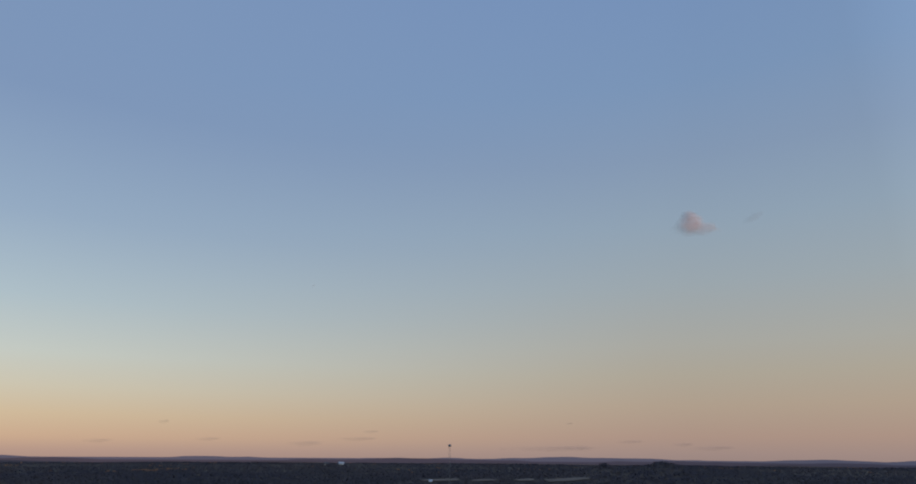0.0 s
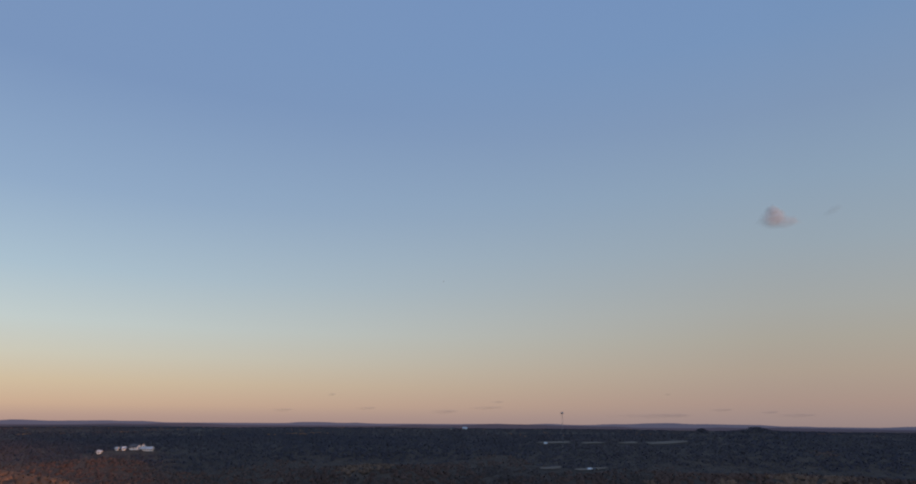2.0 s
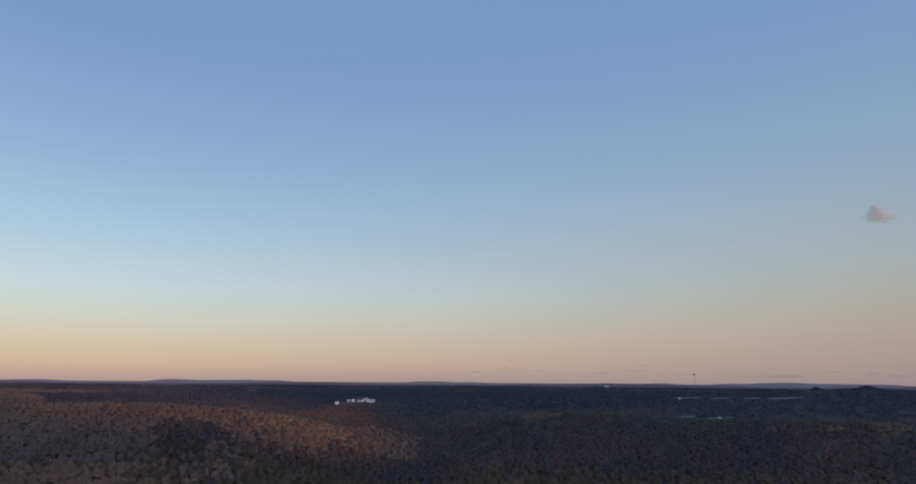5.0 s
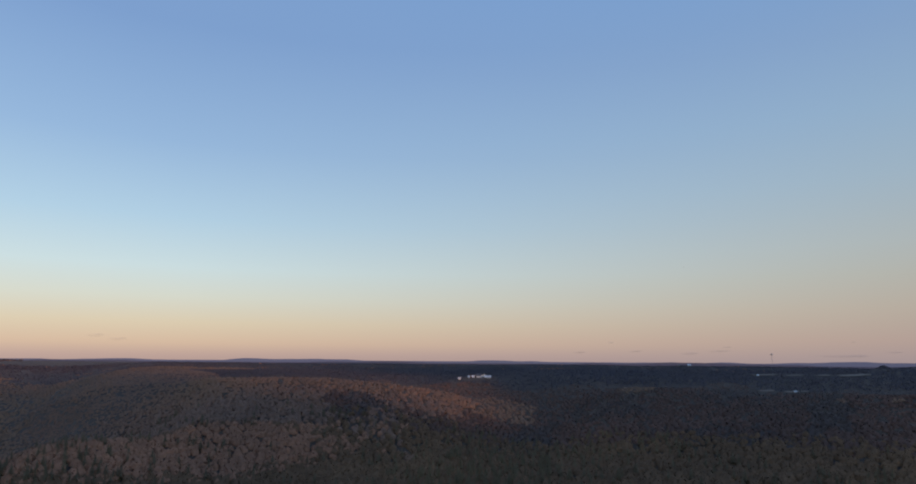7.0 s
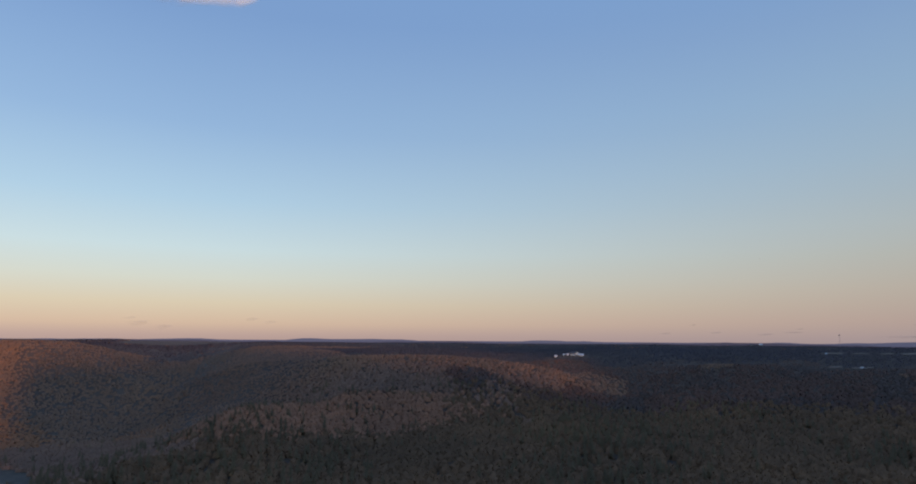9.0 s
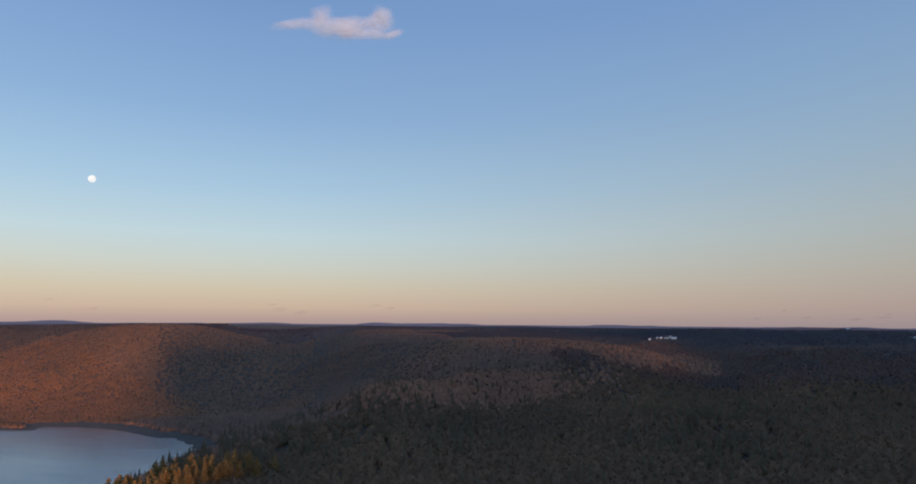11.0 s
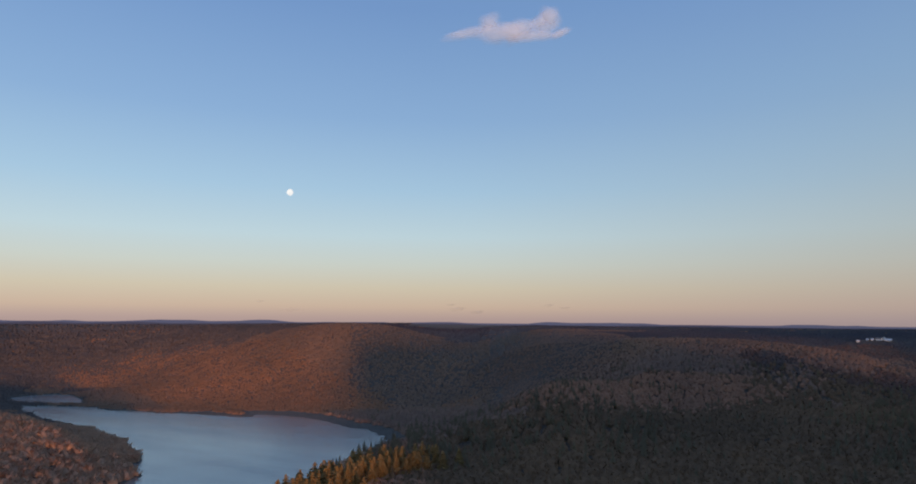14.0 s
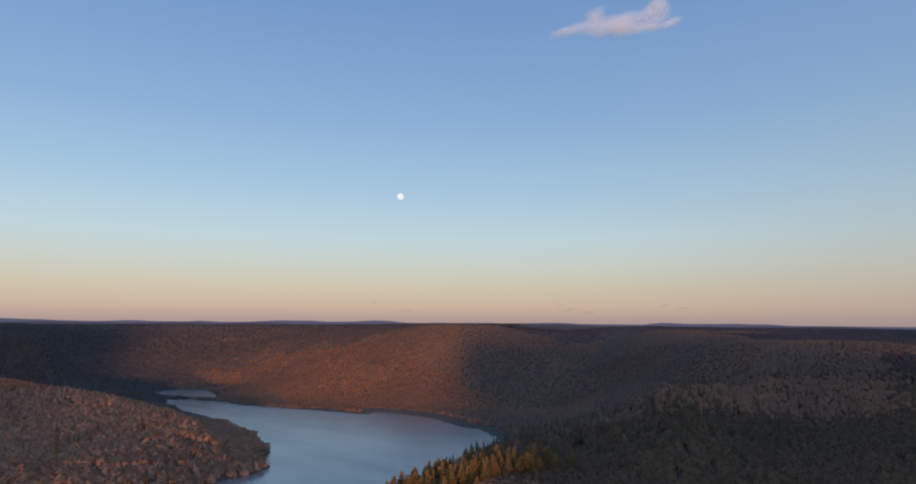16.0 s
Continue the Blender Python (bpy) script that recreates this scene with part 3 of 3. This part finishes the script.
ok = (saz > -30 + 3 * wave(sx, sy, 50, 46)) & (rng.uniform(0, 1, len(sx)) < np.interp(sr, (495, 560, 600, 630, 690), (0.5, 0.75, 0.85, 0.6, 0.3)))
sx, sy, sr, saz = sx[ok], sy[ok], sr[ok], saz[ok]
patch = 0.3 * wave(sx, sy, 60, 34) + 0.15 * wave(sx, sy, 18, 35) + rng.uniform(-0.1, 0.1, len(sx))
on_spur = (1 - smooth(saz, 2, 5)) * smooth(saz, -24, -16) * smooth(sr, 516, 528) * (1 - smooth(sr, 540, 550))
# besides the spur, two low strips whose sunlight is only a lighter colour
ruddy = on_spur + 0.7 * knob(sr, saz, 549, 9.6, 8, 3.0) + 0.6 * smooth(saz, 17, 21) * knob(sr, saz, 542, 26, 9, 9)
# navy: upland trees that carry haze and shade in their colour
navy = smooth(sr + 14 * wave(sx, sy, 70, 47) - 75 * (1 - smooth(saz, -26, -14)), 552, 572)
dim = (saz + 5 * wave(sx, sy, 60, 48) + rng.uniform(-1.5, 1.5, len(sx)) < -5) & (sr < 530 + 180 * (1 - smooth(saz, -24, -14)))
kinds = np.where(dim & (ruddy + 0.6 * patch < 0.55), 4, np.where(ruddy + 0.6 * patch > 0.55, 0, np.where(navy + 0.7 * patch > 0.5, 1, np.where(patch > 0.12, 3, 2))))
tall = np.interp(sr, (495, 530, 560, 620, 700), (4.2, 2.6, 1.5, 1.6, 1.5)) * rng.uniform(0.8, 1.2, len(sx))
for k, name, mat, label in ((0, "spur_wood", M_DUSK_WOOD, "lighter bare woods on the spur's crest, and strips toned for low sun"), (1, "upland_wood", M_HAZE_NAVY, "upland woods toned navy for haze and shade"),
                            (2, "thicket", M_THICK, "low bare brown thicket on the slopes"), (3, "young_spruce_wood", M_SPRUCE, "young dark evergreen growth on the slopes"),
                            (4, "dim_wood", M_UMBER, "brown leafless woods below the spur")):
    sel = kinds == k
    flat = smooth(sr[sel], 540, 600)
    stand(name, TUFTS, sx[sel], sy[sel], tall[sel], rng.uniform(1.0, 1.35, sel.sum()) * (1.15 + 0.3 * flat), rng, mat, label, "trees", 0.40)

ox, oy = scatter(rng, 17000, lambda x, y: ~in_view(x, y, 205, 5000) & (np.hypot(x, y) < 420) & (lake_edge(x, y) > 9), -420, 420, -420, 420)
stand("low_wood", TUFTS, ox, oy, rng.uniform(7, 10, len(ox)), rng.uniform(0.8, 1.1, len(ox)), rng, M_TWIG_DARK, "bare brown woods round the lake's foot", "trees")


# ---- helpers for things ----
def thing(name, x, y, z, turn, label, category, group=""):
    ob = new(name)
    ob.matrix_world = pose(x, y, z, 0, 0, turn)
    ob.empty_display_size = 0.5
    return tagged(ob, label, category, group)


def part(name, bm, mat, parent, label=""):
    me = bpy.data.meshes.new(name)
    bm.to_mesh(me)
    bm.free()
    me.materials.append(mat)
    ob = new(name, me)
    ob.parent = parent
    return tagged(ob, label)


def box(x0, x1, y0, y1, z0, z1, bm=None, bevel=0.0):
    bm = bm or bmesh.new()
    made = bmesh.ops.create_cube(bm, size=1.0)["verts"]
    for v in made:
        v.co = Vector(((x0 + x1) / 2 + v.co.x * (x1 - x0), (y0 + y1) / 2 + v.co.y * (y1 - y0), (z0 + z1) / 2 + v.co.z * (z1 - z0)))
    if bevel:
        bmesh.ops.bevel(bm, geom=bm.edges[:], offset=bevel, segments=1, affect="EDGES")
    return bm


def prism(points, y0, y1):
    """A flat outline in x and z, drawn out along y."""
    bm = bmesh.new()
    a = [bm.verts.new((x, y0, z)) for x, z in points]
    b = [bm.verts.new((x, y1, z)) for x, z in points]
    bm.faces.new(a)
    bm.faces.new(b[::-1])
    for i in range(len(points)):
        j = (i + 1) % len(points)
        bm.faces.new((a[j], a[i], b[i], b[j]))
    bmesh.ops.recalc_face_normals(bm, faces=bm.faces[:])
    return bm


def ground_at(x, y):
    return float(land(np.array([x]), np.array([y]))[0])


# ---- fields and farm on the plateau ----
def field(cx, cy, a, b):
    bm, steps, rings = bmesh.new(), 28, 5
    grid = []
    for i in range(rings + 1):
        row = []
        for k in range(steps):
            t = 6.2832 * k / steps
            u = i / rings * (1 + 0.10 * math.sin(3 * t + cx) + 0.06 * math.sin(7 * t + cy))
            x, y = (h * u * math.copysign(abs(c) ** 0.6, c) for h, c in ((a, math.cos(t)), (b, math.sin(t))))
            row.append(bm.verts.new((x, y, ground_at(cx + x, cy + y) + 0.3)))
        grid.append(row)
    for i in range(rings):
        for k in range(steps):
            bm.faces.new((grid[i][k], grid[i + 1][k], grid[i + 1][(k + 1) % steps], grid[i][(k + 1) % steps]))
    bmesh.ops.remove_doubles(bm, verts=bm.verts[:], dist=0.001)
    me = bpy.data.meshes.new("field")
    bm.to_mesh(me)
    bm.free()
    me.materials.append(M_FIELD)
    ob = new("field", me)
    ob.location = (cx, cy, 0)
    return tagged(ob, "pale mown field of dry grass among dark woods", "field", kind="structure")


for f in FIELDS:
    field(*f)


def barn(name, x, y, turn, long, wide, eaves, ridge, label, roof, roof_label, windows=3):
    """Gabled building: walls, two roof slopes, a door and windows."""
    ob = thing(name, x, y, ground_at(x, y) - 0.3, turn, label, "building", "farm buildings")
    w, l = wide / 2, long / 2
    part("wall", prism([(-w, 0), (w, 0), (w, eaves), (0, ridge), (-w, eaves)], -l, l), M_WHITE, ob)
    for sgn in (-1, 1):
        pts = [(sgn * (w + 0.3), eaves - 0.25), (0, ridge + 0.02), (0, ridge + 0.2), (sgn * (w + 0.3), eaves - 0.05)]
        part("roof", prism(pts, -l - 0.3, l + 0.3), roof, ob, roof_label)
    part("door", box(-0.3, 0.3, -l - 0.06, -l + 0.02, 0.3, eaves * 0.9), M_DARKROOF, ob, "dark plank door")
    for k in range(windows):
        yy = -l + long * (k + 0.5) / windows
        for sgn in (-1, 1):
            part("window", box(*sorted((sgn * (w - 0.02), sgn * (w + 0.05))), yy - 0.2, yy + 0.2, 0.5 * eaves, 0.85 * eaves), M_GLASS, ob, "dark window pane")
    return ob


barn("barn", -5.2, 571.5, 70, 3.6, 2.2, 1.3, 2.2, "white gabled barn with a dark roof", M_DARKROOF, "dark shingle roof")
barn("barn", 0.4, 570.5, 80, 4.0, 1.6, 1.0, 1.6, "long white barn with a pale metal roof", M_ROOF, "pale grey metal roof", 4)
barn("farmhouse", -2.4, 573, 15, 2.0, 1.7, 1.3, 2.2, "white farmhouse with a dark roof", M_DARKROOF, "dark shingle roof", 2)
barn("shed", -9.4, 571, 95, 1.4, 1.1, 1.0, 1.4, "small white farm shed beside a barn", M_ROOF, "pale grey metal roof", 1)
barn("shed", -12.2, 571.5, 60, 1.3, 1.0, 0.9, 1.3, "small white farm shed beside a barn", M_ROOF, "pale grey metal roof", 1)
barn("shed", -18.2, 569, 85, 1.5, 1.1, 1.0, 1.4, "small white shed apart from the farm", M_ROOF, "pale grey metal roof", 1)
barn("house", 176.0, 526.6, 60, 1.0, 0.8, 0.7, 1.0, "small white house beside a pale field", M_ROOF, "pale grey roof", 1)
barn("house", 178.0, 526.4, 20, 0.9, 0.8, 0.6, 0.9, "small white house beside a pale field", M_DARKROOF, "dark roof", 1)
barn("house", 133.0, 636.3, 75, 1.6, 1.2, 0.9, 1.4, "far white house on the plateau", M_DARKROOF, "dark roof", 1)
barn("house", 139.6, 634.8, 85, 2.0, 1.3, 1.0, 1.5, "far white house on the plateau", M_ROOF, "pale grey roof", 1)
barn("house", 170.4, 577, 80, 0.8, 0.7, 0.6, 0.9, "far white house beside a pale field", M_ROOF, "pale grey roof", 1)


def water_tower(x, y):
    z = ground_at(x, y)
    ob = thing("water_tower", x, y, z, 0, "slender dark water tower rising over the far woods", "tower")
    top = 83.4 - z - 0.9
    for k in range(4):
        a = 0.785 + k * 1.5708
        bm = bmesh.new()
        bmesh.ops.create_cone(bm, cap_ends=True, segments=6, radius1=0.026, radius2=0.022, depth=1.0)
        foot, head = Vector((math.cos(a) * 0.36, math.sin(a) * 0.36, -0.3)), Vector((math.cos(a) * 0.26, math.sin(a) * 0.26, top))
        way = head - foot
        bmesh.ops.transform(bm, verts=bm.verts, matrix=Matrix.Translation((foot + head) / 2) @ way.to_track_quat("Z", "Y").to_matrix().to_4x4() @ Matrix.Diagonal((1, 1, way.length, 1)))
        part("leg", bm, M_STEEL, ob)
    for zz in (0.33, 0.66):
        part("brace", box(-0.3, 0.3, -0.03, 0.03, top * zz - 0.03, top * zz + 0.03), M_STEEL, ob)
    bm = bmesh.new()
    bmesh.ops.create_uvsphere(bm, u_segments=16, v_segments=10, radius=1.0)
    bmesh.ops.transform(bm, verts=bm.verts, matrix=Matrix.Translation((0, 0, top + 0.4)) @ Matrix.Diagonal((0.6, 0.6, 0.42, 1)))
    part("tank", bm, M_STEEL, ob, "dark rounded tank")


water_tower(*polar(580, 17.32))


# ---- single pines on the ridge by the lake ----
def pine_mesh(rng, tiers):
    """A ragged pine crown of whorled boughs, height 1."""
    tris = []
    for k in range(tiers):
        u = k / (tiers - 1)
        z, rad = 0.18 + 0.77 * u, 0.25 * (1 - u) ** 0.75 + 0.03
        n, ph = 9, rng.uniform(0, 6.28)
        for i in range(n):
            a = ph + 6.283 * i / n + rng.uniform(-0.3, 0.3)
            R = rad * rng.uniform(0.55, 1.25)
            tip = np.array((R * math.cos(a), R * math.sin(a), z + rng.uniform(-0.03, 0.02)))
            w = 0.05 * (0.5 + R * 3)
            off = np.array((-math.sin(a), math.cos(a), 0)) * w
            mid = tip * np.array((0.55, 0.55, 1)) + np.array((0, 0, 0.018))
            root = np.array((0, 0, z + 0.03))
            low = mid - np.array((0, 0, 0.05))
            tris += [(root, mid - off, tip), (root, tip, mid + off), (mid - off, low, tip), (low, mid + off, tip)]
    return np.array(tris, float)


rng2 = np.random.default_rng(5)
PINE_MESHES = []
for k in range(4):
    t3 = pine_mesh(rng2, 11)
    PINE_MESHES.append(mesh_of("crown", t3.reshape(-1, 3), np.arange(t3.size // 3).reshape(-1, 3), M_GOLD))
bm = bmesh.new()
bmesh.ops.create_cone(bm, cap_ends=True, segments=7, radius1=0.022, radius2=0.004, depth=1.0)
bmesh.ops.translate(bm, verts=bm.verts, vec=(0, 0, 0.5))
TRUNK = bpy.data.meshes.new("trunk")
bm.to_mesh(TRUNK)
bm.free()
TRUNK.materials.append(M_BARK)

count = 0
while count < 150:
    u = rng2.uniform(0, 1)
    x, y = -216 + 10 * u + rng2.normal(0, 13), 180 + 105 * u + rng2.normal(0, 10)
    if float(lake_edge(np.array([x]), np.array([y]))[0]) < 7:
        continue
    h = rng2.uniform(9.5, 13)
    tree = thing("pine_tree", x, y, ground_at(x, y) - 0.2, rng2.uniform(0, 360), "tall pine, its boughs coloured gold as in low sun", "tree", "pines by the lake")
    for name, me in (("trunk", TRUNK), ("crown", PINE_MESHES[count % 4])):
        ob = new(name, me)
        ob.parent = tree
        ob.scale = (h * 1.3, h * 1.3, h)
    count += 1


# ---- far hills, moon and clouds ----
def far_hills(name, r, mean, swing, seed, colour, label):
    """A line of hills far off along the horizon, haze painted as a glow."""
    n, verts, faces = 300, [], []
    for i in range(n + 1):
        az = -125 + 220 * i / n
        p, o = np.array([az * 10.0]), np.array([0.0])
        v = wave(p, o, 190, seed)[0] + 0.7 * wave(p, o, 70, seed + 1)[0] + 0.25 * wave(p, o, 24, seed + 2)[0]
        d = bearing(az)
        for rr, z in ((r, LEVEL + r * math.tan(radians(mean + swing * max(-0.5, v)))), (r - 100, -80)):
            verts.append((d.x * rr, d.y * rr, z))
    for i in range(n):
        faces.append((2 * i, 2 * i + 2, 2 * i + 3, 2 * i + 1))
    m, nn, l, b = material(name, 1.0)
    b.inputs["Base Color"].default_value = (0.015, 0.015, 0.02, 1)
    # emission carries the haze colour, since sunlight would turn the hills orange
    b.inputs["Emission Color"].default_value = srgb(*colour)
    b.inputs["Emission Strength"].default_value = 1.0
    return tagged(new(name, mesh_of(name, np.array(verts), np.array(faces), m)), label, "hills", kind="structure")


far_hills("backdrop_far", 4300, -0.29, 0.10, 51, (70, 77, 102), "backdrop of far horizon hills, haze blue painted as a glow")
far_hills("backdrop_near", 2600, -0.43, 0.09, 61, (49, 53, 73), "backdrop of nearer hills, darker haze blue painted as a glow")
far_hills("backdrop_wood", 1500, -0.56, 0.07, 71, (41, 45, 60), "backdrop rise beyond the plateau, navy haze painted as a glow")


def moon():
    m, n, l, b = material("moonlight", 1.0)
    b.inputs["Base Color"].default_value = (0, 0, 0, 1)
    l.new(noise_ramp(n, l, 0.155, ((0.38, (0.78, 0.79, 0.80)), (0.6, (1.0, 0.99, 0.96))), 3), b.inputs["Emission Color"])
    b.inputs["Emission Strength"].default_value = 1.0
    bm = bmesh.new()
    bmesh.ops.create_uvsphere(bm, u_segments=32, v_segments=20, radius=4.3)
    me = bpy.data.meshes.new("moon")
    bm.to_mesh(me)
    bm.free()
    me.materials.append(m)
    ob = new("moon", me)
    ob.location = 900 * bearing(-47.31, 10.52) + Vector((0, 0, LEVEL))
    tagged(ob, "nearly full white moon in the pale blue sky", "moon")


moon()


def vapour(name, colour, glow, dense, scale):
    """Thin cloud: dense in the middle of each puff, gone at its rim, with wisps."""
    m, n, l, b = material(name, 1.0)
    b.inputs["Base Color"].default_value = (*colour, 1)
    b.inputs["Emission Color"].default_value = (*colour, 1)
    b.inputs["Emission Strength"].default_value = glow
    att, tex, co = n.new("ShaderNodeAttribute"), n.new("ShaderNodeTexNoise"), n.new("ShaderNodeTexCoord")
    att.attribute_name = "thick"
    tex.inputs["Scale"].default_value, tex.inputs["Detail"].default_value = scale, 5
    l.new(co.outputs["Object"], tex.inputs["Vector"])
    wisps, cut = n.new("ShaderNodeMath"), n.new("ShaderNodeMapRange")
    wisps.operation = "MULTIPLY_ADD"
    l.new(tex.outputs["Fac"], wisps.inputs[0])
    wisps.inputs[1].default_value = 1.3
    l.new(att.outputs["Fac"], wisps.inputs[2])
    cut.inputs["From Min"].default_value, cut.inputs["From Max"].default_value = 0.72, 2.05
    cut.inputs["To Min"].default_value, cut.inputs["To Max"].default_value = 0.0, dense
    cut.interpolation_type = "SMOOTHSTEP"
    l.new(wisps.outputs["Value"], cut.inputs["Value"])
    l.new(cut.outputs["Result"], b.inputs["Alpha"])
    return m


def cloud(name, az, el, dist, puffs, mat, label):
    """Puffs (right, up, half width, half height, tilt) in metres about a point seen at az, el."""
    ob = new(name)
    bm = bmesh.new()
    thick = bm.verts.layers.float.new("thick")
    for k, (px, pz, a, c, tilt) in enumerate(puffs):
        made = bmesh.ops.create_icosphere(bm, subdivisions=4, radius=1.0)["verts"]
        rot = Matrix.Rotation(radians(tilt), 3, "Y")
        for v in made:
            u = v.co.copy()
            v[thick] = u.y * u.y if u.y <= 0.02 else -1.0
            bump = 1 + 0.22 * noise.noise(u * 2.1 + Vector((k * 3.1, 0, 0))) + 0.12 * noise.noise(u * 5.0 + Vector((0, k, 0)))
            v.co = rot @ Vector((u.x * a * bump, u.y * min(a, c) * 0.6, u.z * c * bump)) + Vector((px, k * 0.7, pz))
    bmesh.ops.delete(bm, geom=[v for v in bm.verts if v[thick] < 0], context="VERTS")      # the shell towards the lake
    me = bpy.data.meshes.new(name)
    bm.to_mesh(me)
    bm.free()
    me.materials.append(mat)
    bpy.data.objects.remove(ob)
    ob = new(name, me)
    ob.matrix_world = Matrix.Translation(dist * bearing(az, el) + Vector((0, 0, LEVEL))) @ pose(0, 0, 0, 0, 0, -az)
    ob.visible_shadow = False
    return tagged(ob, label, "cloud")


M_CLOUD = vapour("lit_cloud", (0.33, 0.475, 0.70), 0.0, 0.74, 0.07)
M_DUSK = vapour("dusk_cloud", (0.45, 0.42, 0.45), 0.0, 0.45, 0.13)
M_WISP = vapour("grey_wisp", (0.24, 0.28, 0.33), 0.0, 0.14, 0.16)
K = 380 / 1131 * 1.06
cloud("cloud", -27.3, 24.7, 380, [(-72 * K, -9 * K, 58 * K, 12 * K, -10), (-48 * K, 6 * K, 27 * K, 18 * K, -25), (-34 * K, -11 * K, 56 * K, 22 * K, 0), (-6 * K, -4 * K, 40 * K, 19 * K, -10),
                                   (18 * K, -15 * K, 46 * K, 12 * K, -4), (26 * K, 6 * K, 30 * K, 15 * K, -35), (44 * K, 17 * K, 21 * K, 22 * K, -25), (60 * K, -9 * K, 24 * K, 8 * K, -22), (38 * K, 0, 26 * K, 15 * K, -20)],
      M_CLOUD, "white cloud tinged pink by the low sun")
Q = 0.215
cloud("cloud", 25.95, 7.24, 549, [(4 * Q, 2 * Q, 40 * Q, 13 * Q, 6), (-8 * Q, 8 * Q, 30 * Q, 16 * Q, -6), (-2 * Q, 16 * Q, 22 * Q, 16 * Q, 10), (-4 * Q, 25 * Q, 13 * Q, 12 * Q, 0)],
      M_DUSK, "small rosy grey cloud low in the blue sky")
cloud("cloud", 27.9, 7.55, 549, [(0, 0, 20 * Q, 7 * Q, -25)], M_WISP, "tiny torn wisp of grey cloud")
# bearing, rise, half width, half height of the thin wisps over the horizon
for az, el, a, c in ((12.82, 5.57, 0.6, 0.4), (8.23, 0.96, 1.7, 0.6), (6.24, 0.34, 4.2, 0.6), (9.70, 0.42, 3.8, 0.6), (12.87, 0.30, 5, 0.8), (14.57, 0.45, 6, 0.6),
                     (15.02, 0.68, 2.6, 0.45), (21.52, 0.96, 1.2, 0.3), (23.39, 0.40, 3.8, 0.5), (20.91, 0.18, 13, 0.8), (25.82, 0.22, 6, 0.6), (24.97, 0.32, 3, 0.5),
                     (-32.9, 0.86, 7, 2.0), (-25.0, 1.23, 5, 1.2), (-49.43, 1.38, 4, 1.2), (-46.92, 0.70, 8, 1.4), (-33.4, 1.23, 4, 1.0), (-31.2, 0.60, 6, 1.6), (-23.67, 1.01, 5, 1.0)):
    cloud("cloud", az, el, 545, [(0, 0, a * 1.3, c * 1.3, 0), (a * 0.5, c * 0.3, a * 0.8, c * 0.9, 0)], M_WISP, "thin grey wisp of cloud over the horizon")
